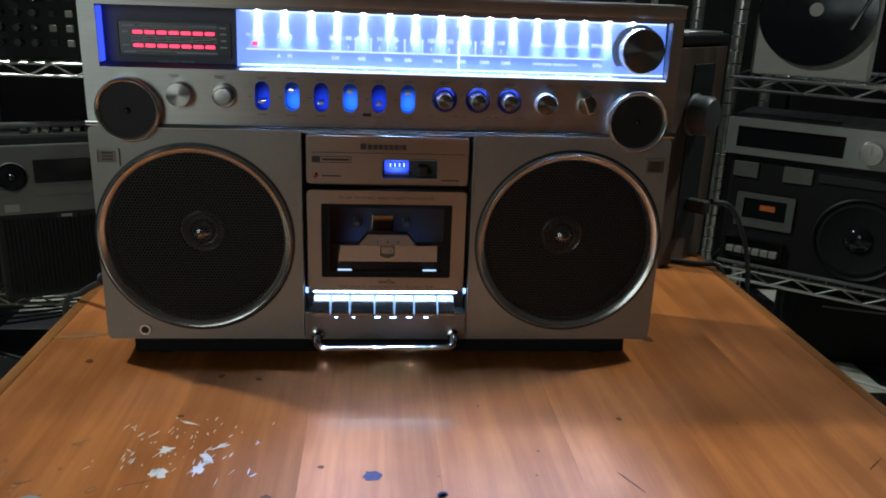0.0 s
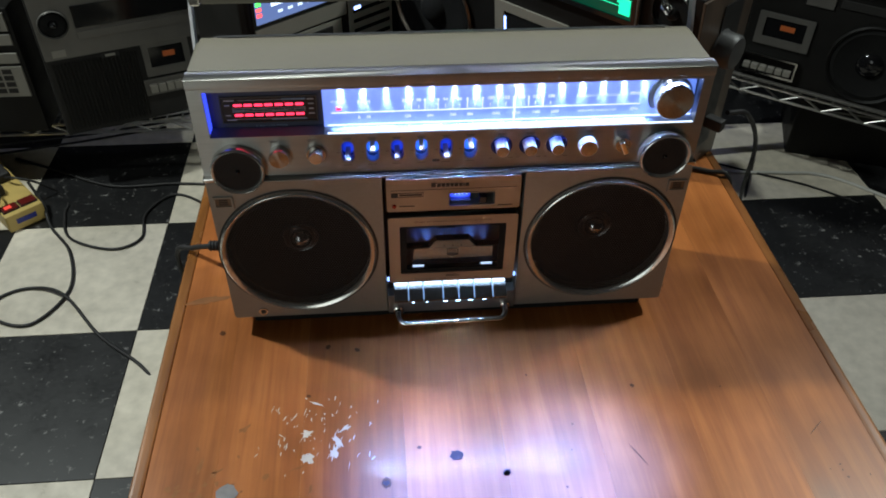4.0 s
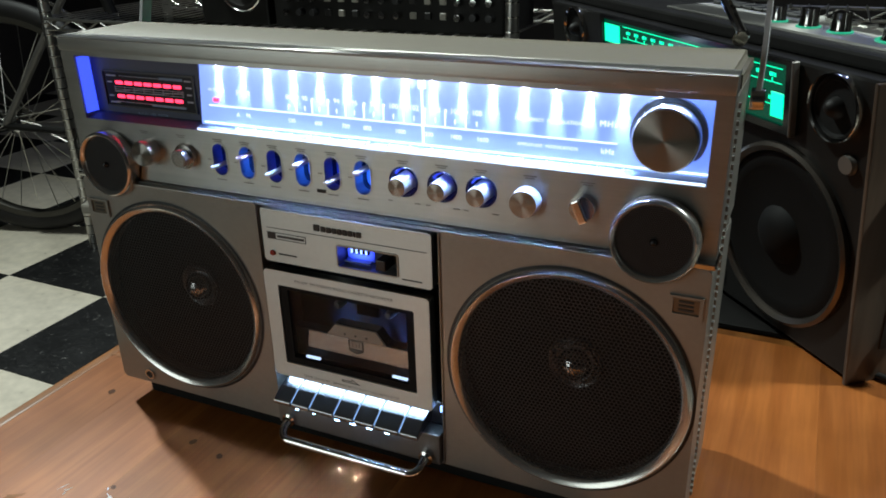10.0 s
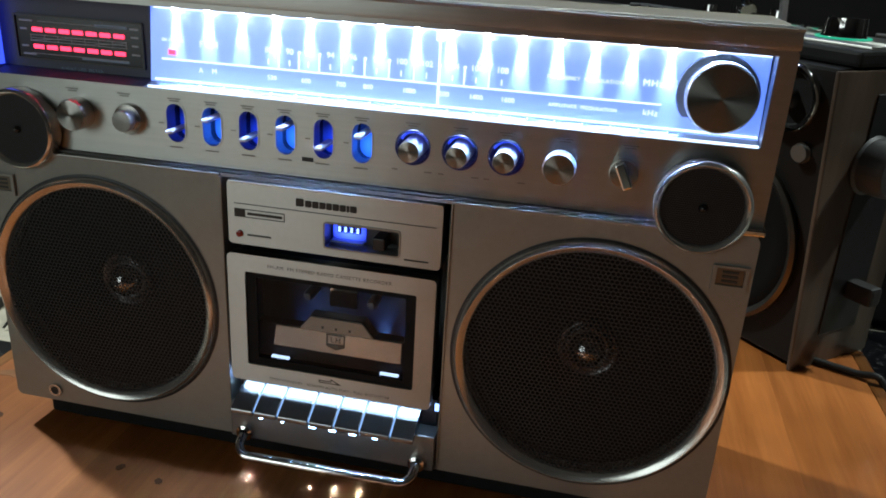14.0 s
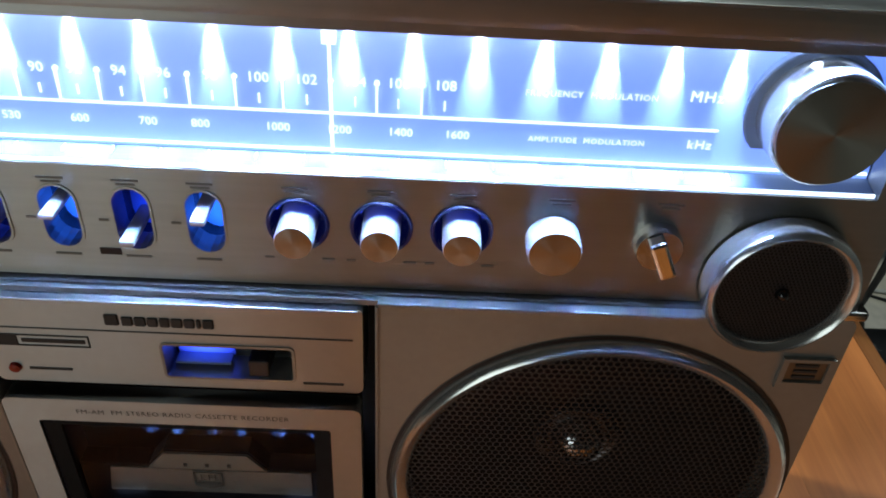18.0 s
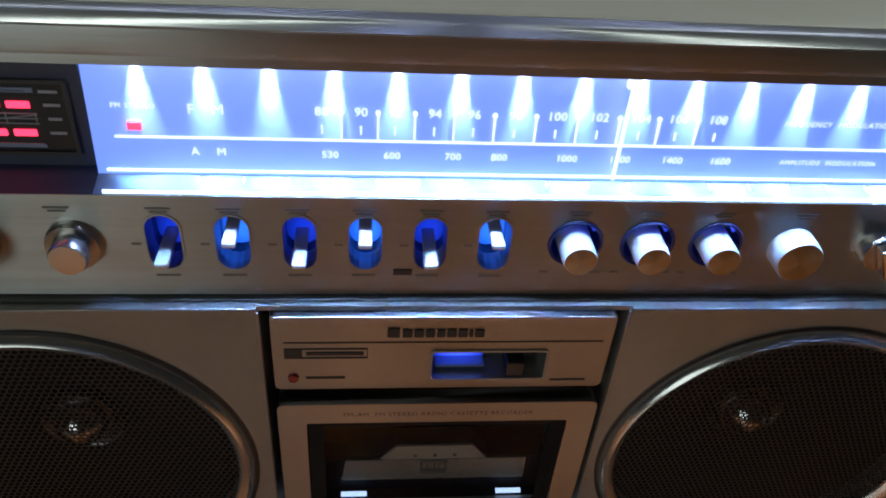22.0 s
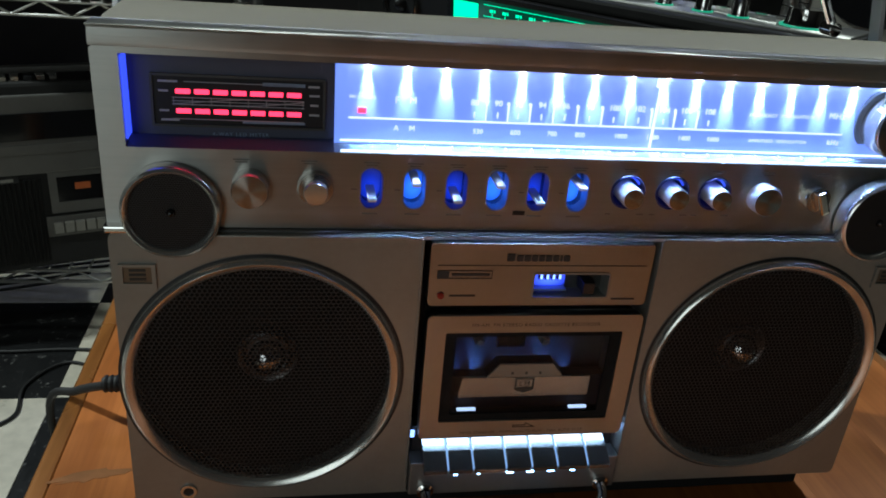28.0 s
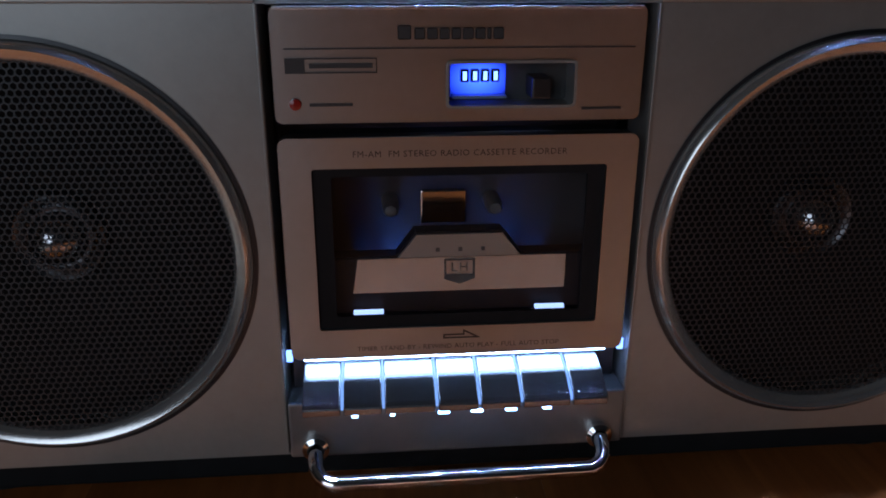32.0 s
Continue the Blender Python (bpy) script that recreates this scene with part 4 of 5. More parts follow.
part("door_back_frame", plate(rrect(-0.0610, 0.0604, 0.0650, 0.1456, 0.002), [rrect(-0.0518, 0.0511, 0.0754, 0.1361, 0.001)], 0.0, 0.016), BLACK, door)
part("window_bezel", plate(rrect(-0.0520, 0.0513, 0.0752, 0.1363, 0.001), [rrect(-0.0455, 0.0450, 0.0800, 0.1330, 0.001)], YD + 0.0012, YD + 0.0026), CONE, door)
part("window_pane", box(-0.0518, 0.0511, YD + 0.0028, YD + 0.0034, 0.0754, 0.1361), GLASS, door, "clear plastic window").visible_shadow = False
lettering("FM-AM  FM STEREO RADIO CASSETTE RECORDER", 0.0031, -0.0005, 0.1412, YD - 0.0001, INK, door, spacing=1.1)
lettering("TIMER STAND-BY - REWIND AUTO PLAY - FULL AUTO STOP", 0.0027, -0.0005, 0.0672, YD - 0.0001, INK, door, spacing=1.05)
part("arrow", plate([(-0.0065, 0.0704), (0.0075, 0.0704), (0.0010, 0.0740), (0.0010, 0.0722), (-0.0065, 0.0722)], [[(-0.0059, 0.0709), (0.0055, 0.0709), (0.0015, 0.0731), (0.0015, 0.0717), (-0.0059, 0.0717)]], YD - 0.0003, YD - 0.0001), INK, door, "outlined tape direction arrow")
SHELL = material("smoke_cassette_shell", (0.005, 0.005, 0.008), 0.40)
SHELL.node_tree.nodes["Principled BSDF"].inputs["Specular IOR Level"].default_value = 0.12
cas = part("cassette", prism([(-0.0500, 0.0765), (0.0500, 0.0765), (0.0500, 0.0994), (0.0240, 0.0994), (0.0170, 0.1086), (-0.0160, 0.1086), (-0.0230, 0.0994), (-0.0500, 0.0994)], 0.0040, 0.0125, bev=0.0005), SHELL, radio, "dark cassette with a pale metal label, LH mark")
FOIL = material("pale_label_foil", (0.31, 0.31, 0.30), 0.24, 0.8, vary=0.04, scale=80)
part("label", prism([(-0.0395, 0.0855), (0.0410, 0.0855), (0.0410, 0.0990), (-0.0375, 0.0990)], 0.0026, 0.0039), FOIL, cas)
part("label_top", prism([(-0.0225, 0.0992), (0.0235, 0.0992), (0.0165, 0.1080), (-0.0155, 0.1080)], 0.0028, 0.0039), material("brown_label_foil", (0.20, 0.185, 0.165), 0.28, 0.5), cas, "darker upper part of the label")
part("shield", plate([(0.0005 - 0.0058, 0.0985), (0.0005 - 0.0058, 0.0905), (0.0005, 0.0882), (0.0005 + 0.0058, 0.0905), (0.0005 + 0.0058, 0.0985)], [[(0.0005 - 0.0050, 0.0978), (0.0005 - 0.0050, 0.0922), (0.0005 + 0.0050, 0.0922), (0.0005 + 0.0050, 0.0978)]], 0.0021, 0.0025), INK, cas)
lettering("LH", 0.0052, 0.0005, 0.0950, 0.0022, INK, cas, spacing=1.2)
for k in range(3):
    part("label_mark", box(-0.0085 + k * 0.0085, -0.0070 + k * 0.0085, 0.0021, 0.0025, 0.1015, 0.1030), INK, cas)
part("pressure_plate", box(-0.0125, 0.0055, 0.0270, 0.0300, 0.1045, 0.1180, 0.0006), material("dark_mirror_steel", (0.42, 0.40, 0.37), 0.14, 1.0), radio, "bright metal plate in the cassette bay")
for x in (-0.0245, 0.0165):
    part("drive_spindle", lathe([(0.0034, 0.0350), (0.0032, 0.0230), (0.0022, 0.0200), (0.0, 0.0195)], (x, 0, 0.1120), seg=18), DARKGREY, radio, smooth=40)
# small lamps low in the bay that throw flames of blue light up its back
for x, power in ((-0.0360, 0.022), (-0.0240, 0.09), (-0.0080, 0.025), (0.0050, 0.025), (0.0230, 0.09), (0.0380, 0.03)):
    la = bpy.data.lights.new("bay_beam", "SPOT")
    la.energy, la.color, la.spot_size, la.spot_blend, la.shadow_soft_size = power, (0.16, 0.32, 1.0), radians(50), 1.0, 0.0008
    lo = new("bay_beam", la)
    lo.matrix_world = look((x, 0.0310, 0.0760), (x * 0.9, 0.0335, 0.0980))
    lo.parent = radio
for x in (-0.0340, 0.0350):
    part("foot_of_light", box(x - 0.0056, x + 0.0056, -0.0008, 0.0010, 0.0782, 0.0795), glow("bay_white_glow", (0.55, 0.70, 1.0), 1.2), radio, "small white light at the window's foot")
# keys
# darker copy of the satin metal, with the shade below the keys in it
SHADEDSATIN = material("shaded_satin_metal", (0.20, 0.197, 0.19), 0.34, 0.6, vary=0.05, scale=300)
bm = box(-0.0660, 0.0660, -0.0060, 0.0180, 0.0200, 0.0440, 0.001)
part("key_base", bm, SHADEDSATIN, radio)
part("key_light", box(-0.0590, 0.0580, -0.0010, 0.0030, 0.0596, 0.0618), glow("key_white_glow", (0.48, 0.70, 1.0), 18.0), radio, "white light strip above the keys")
part("key_bay", box(-0.0640, 0.0640, 0.0060, 0.0175, 0.0445, 0.0630), BLACK, radio)
KEYMETAL = material("satin_key_metal", (0.26, 0.26, 0.27), 0.24, 0.9)
KX = (-0.0600, -0.0448, -0.0295, -0.0095, 0.0065, 0.0225, 0.0415, 0.0560)
for a, b in zip(KX, KX[1:]):
    bm = BM()
    sec = [(-0.0175, 0.0452), (-0.0185, 0.0456), (-0.0185, 0.0484), (-0.0172, 0.0496), (-0.0080, 0.0548), (0.0055, 0.0578), (0.0055, 0.0480), (-0.0100, 0.0462)]
    l = [bm.verts.new((a + 0.0006, y, z)) for y, z in sec]
    r = [bm.verts.new((b - 0.0006, y, z)) for y, z in sec]
    for i in range(len(sec)):
        j = (i + 1) % len(sec)
        bm.faces.new((l[i], r[i], r[j], l[j]))
    bm.faces.new(l[::-1])
    bm.faces.new(r)
    bmesh.ops.recalc_face_normals(bm, faces=bm.faces[:])
    bmesh.ops.bevel(bm, geom=bm.edges[:], offset=0.0004, segments=1, affect="EDGES")
    part("piano_key", bm, KEYMETAL, radio, "bright metal tape key")
# light between the keys, modelled as thin glowing slivers
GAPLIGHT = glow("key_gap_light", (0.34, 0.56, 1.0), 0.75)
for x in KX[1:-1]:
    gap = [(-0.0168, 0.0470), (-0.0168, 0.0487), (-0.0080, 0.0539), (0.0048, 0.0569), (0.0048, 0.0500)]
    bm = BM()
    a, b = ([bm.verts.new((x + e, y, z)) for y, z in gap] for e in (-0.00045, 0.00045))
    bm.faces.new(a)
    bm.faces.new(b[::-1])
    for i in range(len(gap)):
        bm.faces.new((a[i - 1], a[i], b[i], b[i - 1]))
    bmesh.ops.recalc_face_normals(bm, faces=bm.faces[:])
    part("key_gap", bm, GAPLIGHT, radio, "glowing sliver in place of light between the keys")
# light escaping under the keys, modelled as small glowing blocks
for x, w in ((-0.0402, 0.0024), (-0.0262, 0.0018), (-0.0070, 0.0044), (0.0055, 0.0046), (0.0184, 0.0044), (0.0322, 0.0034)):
    part("key_spark", box(x - w / 2, x + w / 2, -0.0178, -0.0166, 0.0440, 0.0452, 0.0005, 2), glow("key_gap_glow", (0.36, 0.60, 1.0), 12.0), radio, "glowing block in place of white light under the keys")
# the same light falls through the gaps onto the table in short streaks
for x, watts in ((-0.0500, 0.022), (-0.0100, 0.032), (0.0062, 0.038), (0.0212, 0.032)):
    area_lamp("key_streak_light", (x, -0.0125, 0.0438), (x, -0.0190, 0.0), 0.0026, 0.0150, watts, (0.22, 0.52, 1.0), 7).parent = radio
# light leaking beside the door, modelled as glowing strips
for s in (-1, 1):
    part("side_leak", box(s * 0.0648 - 0.0011, s * 0.0648 + 0.0011, 0.0010, 0.0026, 0.0585, 0.0628), glow("side_leak_glow", (0.25, 0.42, 1.0), 3.0), radio, "glowing strip in place of blue white light beside the cassette door")
pts = [(-0.0560, -0.004, 0.0255), (-0.0560, -0.010, 0.0238)] + [(-0.0560 + 0.008 * (1 - math.cos(radians(a))), -0.0140 - 0.008 * math.sin(radians(a)), 0.0225 - 0.004 * math.sin(radians(a))) for a in range(0, 91, 15)]
pts = pts + [(-p[0], p[1], p[2] + 0.0008) for p in pts[::-1]]
part("guard_bar", tube(pts, 0.0030, 12), CHROME, radio, "bent chrome guard bar below the keys", smooth=50)
for x in (-0.0560, 0.0560):
    part("bar_collar", lathe([(0.0052, -0.0055), (0.0052, -0.0090), (0.0034, -0.0100)], (x, 0, 0.0250), seg=20), CHROME, radio, smooth=40)
# underside made near-black, so the shade beneath the radio is in its colour
part("base_cover", box(-0.2080, 0.2080, 0.0080, 0.0860, 0.0022, 0.0184, 0.002), CONE, radio, "recessed underside, blackened for the shade below the radio")
# socket, feet
j = part("headphone_socket", lathe([(0.0048, -0.0002), (0.0046, -0.0014), (0.0030, -0.0014), (0.0028, -0.0004), (0.0, -0.0003)], (-0.1952, -0.0013, 0.0268), seg=24), RINGMETAL, radio, smooth=40)
part("socket_hole", lathe([(0.0028, -0.0006), (0.0, -0.0006)], (-0.1952, -0.0013, 0.0268), seg=20), BLACK, j)
for x in (-0.185, 0.185):
    for y in (0.022, 0.095):
        part("foot", lathe([(0.0, 0.0), (0.011, 0.0), (0.012, 0.002), (0.012, 0.0186)], (x, y, 0), axis="z", seg=20), RUBBER, radio, smooth=40)
# carrying handle
handle = part("handle", box(-0.2200, 0.2200, 0.0905, 0.1150, 0.3180, 0.3325, 0.003), TOPGREY, radio, "grey ridged carrying handle on chrome arms")
for k in range(6):
    y = 0.0935 + k * 0.0036
    part("ridge", box(-0.2170, 0.2170, y, y + 0.0020, 0.3324, 0.3334), TOPGREY, handle)
for s in (-1, 1):
    a, b = sorted((s * 0.2198, s * 0.2295))
    part("end_cap", box(a, b, 0.0895, 0.1160, 0.3172, 0.3342, 0.002), DARKGREY if s > 0 else CHROME, handle)
    pts = [(s * 0.2282, 0.1020, 0.3320), (s * 0.2300, 0.0985, 0.315), (s * 0.2308, 0.0920, 0.290), (s * 0.2308, 0.0860, 0.262)]
    bm = BM()
    rings = [[bm.verts.new((p[0] + ex, p[1] + ey, p[2])) for ex, ey in ((-0.0014, -0.0050), (0.0014, -0.0050), (0.0014, 0.0050), (-0.0014, 0.0050))] for p in pts]
    for p, q in zip(rings, rings[1:]):
        for i in range(4):
            bm.faces.new((p[i], p[(i + 1) % 4], q[(i + 1) % 4], q[i]))
    bm.faces.new(rings[0])
    bm.faces.new(rings[-1])
    bmesh.ops.recalc_face_normals(bm, faces=bm.faces[:])
    part("handle_arm", bm, WHITEKNOB, handle, "flat chrome arm")
    part("pivot", lathe([(0.0, 0.0040), (0.0060, 0.0035), (0.0065, 0.0), (0.0065, -0.004)] if s > 0 else [(0.0, -0.0040), (0.0060, -0.0035), (0.0065, 0.0), (0.0065, 0.004)], (s * 0.2310, 0.086, 0.264), axis="x", seg=20), CHROME, radio, smooth=40)


# ---- things around the table ----
WIRE = material("chrome_wire", (0.62, 0.61, 0.58), 0.28, 1.0)
# black and grey plastics below are darkened to hold the background's shade
DIMBLACK = material("shaded_dusty_black", (0.010, 0.0095, 0.009), 0.5, vary=0.3, scale=30, rough_vary=0.1)
DIMSILVER = material("aged_silver_plastic", (0.165, 0.158, 0.146), 0.40, 0.5, vary=0.1, scale=60, rough_vary=0.08)
DIMGREY = material("shaded_aged_grey", (0.029, 0.028, 0.027), 0.5, 0.1, vary=0.15, scale=60)
for shell in (DIMBLACK, DIMGREY):
    shell.node_tree.nodes["Principled BSDF"].inputs["Specular IOR Level"].default_value = 0.22
CREAM = material("cream_paint", (0.27, 0.255, 0.22), 0.5, vary=0.08, scale=40)
DIMRING = material("dim_bronze_ring", (0.16, 0.14, 0.12), 0.3, 0.9)
GREENGLOW = glow("green_dial_light", (0.02, 1.0, 0.45), 1.5)
GREENDIM = material("green_lit_glass", (0.005, 0.03, 0.02), 0.15, emit=(0.0, 0.35, 0.17), strength=0.12)
ORANGE = material("orange_label", (0.55, 0.13, 0.03), 0.5)
YELLOW = material("yellowed_plastic", (0.50, 0.36, 0.11), 0.45, vary=0.12, scale=40)
REDGLOW = glow("red_switch_light", (1.0, 0.05, 0.02), 0.9)


def speaker(parent, x, z, r, ring=RINGMETAL, y=0.0, cone=CONE, name="woofer", cap=GLOSSBLACK):
    s = part(name, lathe([(r, 0.001), (r * 1.0, -0.004), (r * 0.96, -0.006), (r * 0.91, -0.003), (r * 0.90, 0.0005)], (x, y, z), seg=48), ring, parent, smooth=40)
    part("cone", lathe([(r * 0.90, -0.0008), (r * 0.80, -0.0030), (r * 0.74, -0.0008), (r * 0.30, -0.0005)], (x, y, z), seg=40), cone, s, smooth=40)
    part("dust_cap", lathe([(r * 0.32, -0.0005), (r * 0.26, -0.006), (r * 0.14, -0.010), (0, -0.0115)], (x, y, z), seg=24), cap, s, smooth=60)
    return s


def deck(parent, x0, x1, z0, z1, frame_mat=DIMSILVER, label_mat=ORANGE, y=0.0):
    w, h = x1 - x0, z1 - z0
    d = part("cassette_deck", plate(rrect(x0, x1, z0, z1, 0.002), [rrect(x0 + w * 0.13, x1 - w * 0.13, z0 + h * 0.25, z1 - h * 0.15, 0.001)], y - 0.004, y), frame_mat, parent)
    part("deck_window", box(x0 + w * 0.12, x1 - w * 0.12, y - 0.0015, y - 0.0005, z0 + h * 0.23, z1 - h * 0.14), GLOSSBLACK, d)
    if label_mat:
        part("tape_label", box(x0 + w * 0.42, x0 + w * 0.68, y - 0.0022, y - 0.0016, z0 + h * 0.52, z0 + h * 0.68), label_mat, d)
    return d


def keys(parent, x0, x1, z, n, mat=DIMSILVER, h=0.016, y=0.0):
    w = (x1 - x0) / n
    for k in range(n):
        part("tape_key", box(x0 + k * w + 0.001, x0 + (k + 1) * w - 0.001, y - 0.012, y - 0.0005, z, z + h, 0.001, 1), mat, parent)


def small_knob(parent, x, y, z, r, h, axis="z", mat=CHROME, name="knob"):
    sgn = 1 if axis == "z" else -1
    c = (x, y, z)
    return part(name, lathe([(r * 1.1, 0.0), (r, sgn * h * 0.2), (r * 0.94, sgn * h), (0, sgn * h * 1.02)], c, axis=axis, seg=20), mat, parent, smooth=40)


# bench behind the table
bench = part("bench", box(-0.26, 0.36, 0.312, 0.84, FLOORZ, -0.0012, 0.004), DIMBLACK)
tagged(bench, "low black bench behind the table carrying two radios", "bench")

# large dark boombox with green lit dial, turned towards the silver one
bb = group_of("boombox", (0.1340, 0.4532, 0.0), -48.65, "big black boombox with green lit dial and wood sides", "boombox", "boomboxes")
W, HT, DP = 0.28, 0.262, 0.096
WALNUT = wood("dark_wood_veneer", (0.105, 0.075, 0.055), (0.060, 0.043, 0.031), (9, 9, 0.7), 0.3)
part("cabinet", box(-W, W, 0.0005, DP, 0.004, 0.2515, 0.003), DIMBLACK, bb)
side = part("side_panel", box(W + 0.0003, W + 0.004, -0.004, DP + 0.001, 0.0, 0.2500, 0.001), WALNUT, bb, "brown wooden side panel")
part("side_inset", box(W + 0.0041, W + 0.0052, 0.022, 0.070, 0.030, 0.232, 0.0004, 1), BLACK, side)
part("strap_knob", lathe([(0.0, 0.024), (0.019, 0.022), (0.022, 0.018), (0.022, 0.002), (0.024, 0.0)], (W + 0.0052, 0.034, 0.176), axis="x", seg=32), DARKGREY, side, "round black strap knob", smooth=40)
part("power_plug", box(W + 0.0052, W + 0.030, 0.040, 0.054, 0.062, 0.078, 0.003), RUBBER, side)
top = part("top_panel", box(-W - 0.002, W + 0.0045, -0.010, DP + 0.002, 0.2520, 0.2640, 0.003), DIMBLACK, bb)
part("top_plate", box(-0.05, W + 0.001, 0.006, DP - 0.010, 0.2641, 0.2665, 0.0008), BRUSHED, top, "silver control plate on the top")
for x, y, r, h in ((0.232, 0.040, 0.0165, 0.016), (0.175, 0.030, 0.008, 0.016), (0.140, 0.028, 0.008, 0.016), (0.100, 0.028, 0.007, 0.014)):
    k = small_knob(top, x, y, 0.2666, r, h, mat=CHROME)
    part("green_ring", lathe([(r * 1.28, 0.0002), (r * 1.28, 0.0014), (r * 1.12, 0.0016), (r * 1.12, 0.0002)], (x, y, 0.2665), axis="z", seg=28), glow("green_ring_light", (0.02, 0.8, 0.42), 0.45), k)
for x in (0.205, 0.185, 0.165, 0.145, 0.125):
    part("button", box(x - 0.006, x + 0.006, 0.062, 0.072, 0.2666, 0.2705, 0.001, 1), CHROME, top)
for k in range(8):
    part("button", box(-0.04 + k * 0.017, -0.026 + k * 0.017, 0.055, 0.075, 0.2666, 0.2700, 0.001, 1), BLACK, top)
gd = part("green_dial", box(-0.125, 0.192, -0.0035, -0.0006, 0.196, 0.2480, 0.001, 1), GREENDIM, bb, "dark glass tuning dial lit green")
part("dial_frame", plate(rrect(-0.130, 0.197, 0.191, 0.2515, 0.002), [rrect(-0.124, 0.191, 0.197, 0.2470, 0.001)], -0.006, -0.0005), GLOSSBLACK, gd)
part("frame_edge", box(0.1975, 0.2005, -0.007, -0.0005, 0.190, 0.2515, 0.0008, 1), DIMSILVER, gd)
part("lit_block", box(-0.122, -0.088, -0.0042, -0.0036, 0.222, 0.2420), GREENGLOW, gd)
for z in (0.2425, 0.2305, 0.2120):
    part("scale_line", box(-0.080, 0.184, -0.0042, -0.0036, z - 0.0003, z + 0.0003), GREENGLOW, gd)
for k in range(15):
    x = -0.072 + k * 0.0172
    part("scale_mark", box(x, x + 0.0045, -0.0042, -0.0036, 0.2352, 0.2382), GREENGLOW, gd)
    part("scale_mark", box(x + 0.006, x + 0.0075, -0.0042, -0.0036, 0.2352, 0.2382), GREENGLOW, gd)
    part("scale_mark", box(x + 0.0030, x + 0.0038, -0.0042, -0.0036, 0.2308, 0.2340), GREENGLOW, gd)
    part("scale_mark", box(x, x + 0.0055, -0.0042, -0.0036, 0.2160, 0.2188), GREENGLOW, gd)
part("green_meter", box(0.172, 0.188, -0.0044, -0.0036, 0.2020, 0.2230, 0.0004, 1), GREENGLOW, gd)
DEEPCONE = material("deep_black_cone", (0.003, 0.003, 0.003), 0.7)
DEEPCONE.node_tree.nodes["Principled BSDF"].inputs["Specular IOR Level"].default_value = 0.2
speaker(bb, 0.188, 0.098, 0.083, ring=DIMRING, y=0.0, cone=DEEPCONE, cap=DEEPCONE)
speaker(bb, -0.160, 0.098, 0.083, ring=DIMRING, y=0.0, cap=CONE)
speaker(bb, 0.2430, 0.2240, 0.0270, ring=CHROME, name="tweeter", cap=DIMBLACK)
speaker(bb, -0.205, 0.2240, 0.0270, ring=CHROME, name="tweeter", cap=DIMBLACK)
small_knob(bb, 0.2600, 0.0, 0.184, 0.0075, 0.004, axis="y", mat=DIMSILVER, name="microphone_socket")
d = deck(bb, -0.030, 0.098, 0.070, 0.158, frame_mat=CREAM, label_mat=ORANGE)
part("level_light", box(-0.016, -0.011, -0.0030, -0.0018, 0.100, 0.136), glow("deck_blue_bar", (0.25, 0.4, 1.0), 6.0), d)
part("level_light", lathe([(0.004, -0.0018), (0.004, -0.0034), (0, -0.0036)], (0.012, 0, 0.112), seg=16), glow("deck_white_dot", (0.7, 0.8, 1.0), 9.0), d)
keys(bb, -0.030, 0.098, 0.040, 6)
# the whole front leans out towards the top
for ob in bb.children_recursive:
    for v in ob.data.vertices:
        if v.co.y < 0.0015 and v.co.z < 0.2519:
            v.co.y -= 0.10 * v.co.z
# its telescopic aerial
aer = part("aerial", tube([(0.2150, 0.1180, 0.2960), (0.1850, 0.1180, 0.345)], 0.0030, 10), CHROME, radio, "chrome telescopic aerial")
part("aerial_tip", tube([(0.1850, 0.1180, 0.345), (0.135, 0.118, 0.425)], 0.0021, 10), CHROME, aer)
part("aerial_joint", lathe([(0.0045, -0.006), (0.0045, 0.006), (0.0, 0.0062)], (0.2150, 0.1180, 0.2930), axis="y", seg=16), CHROME, aer, smooth=40)

# stereo set with a bright white dial, turned the other way
st = group_of("stereo_set", (-0.237, 0.462, 0.0), 39.3, "dark stereo set with bright white dial and cassette drawers", "stereo")
part("cabinet", box(-0.020, 0.300, 0.0005, 0.13, 0.0, 0.178, 0.003), DIMBLACK, st)
ld = part("lit_dial", box(0.0, 0.250, -0.003, 0.0, 0.124, 0.162, 0.0008, 1), glow("white_dial_light", (0.30, 0.45, 1.0), 0.45), st, "glowing white tuning dial")
part("light_band", box(0.030, 0.249, -0.0036, -0.0031, 0.146, 0.158), glow("white_band_light", (0.70, 0.85, 1.0), 2.2), ld)
for k in range(12):
    part("dial_mark", box(0.040 + k * 0.017, 0.048 + k * 0.017, -0.0036, -0.0031, 0.134, 0.138), glow("pale_mark_light", (0.7, 0.85, 1.0), 1.4), ld)
part("dial_edge", plate(rrect(-0.003, 0.253, 0.121, 0.165, 0.001), [rrect(0.002, 0.249, 0.126, 0.161, 0.001)], -0.005, 0.0), CHROME, st)
for k, c in enumerate(((0.1, 1.0, 0.1), (1.0, 0.1, 0.08), (1.0, 0.08, 0.08))):
    part("level_light", box(0.005, 0.013, -0.0042, -0.0031, 0.152 - k * 0.008, 0.157 - k * 0.008), glow("level_light_%s" % "gra"[k], c, 2.5), st)
part("front_band", box(0.0, 0.160, -0.004, 0.0, 0.096, 0.119, 0.001), CREAM, st)
cd = part("cassette_drawer", box(0.040, 0.150, -0.003, 0.0, 0.050, 0.092, 0.001), CREAM, st)
part("tape_window", box(0.055, 0.132, -0.0045, -0.0031, 0.060, 0.086, 0.0006, 1), DIMGREY, cd)
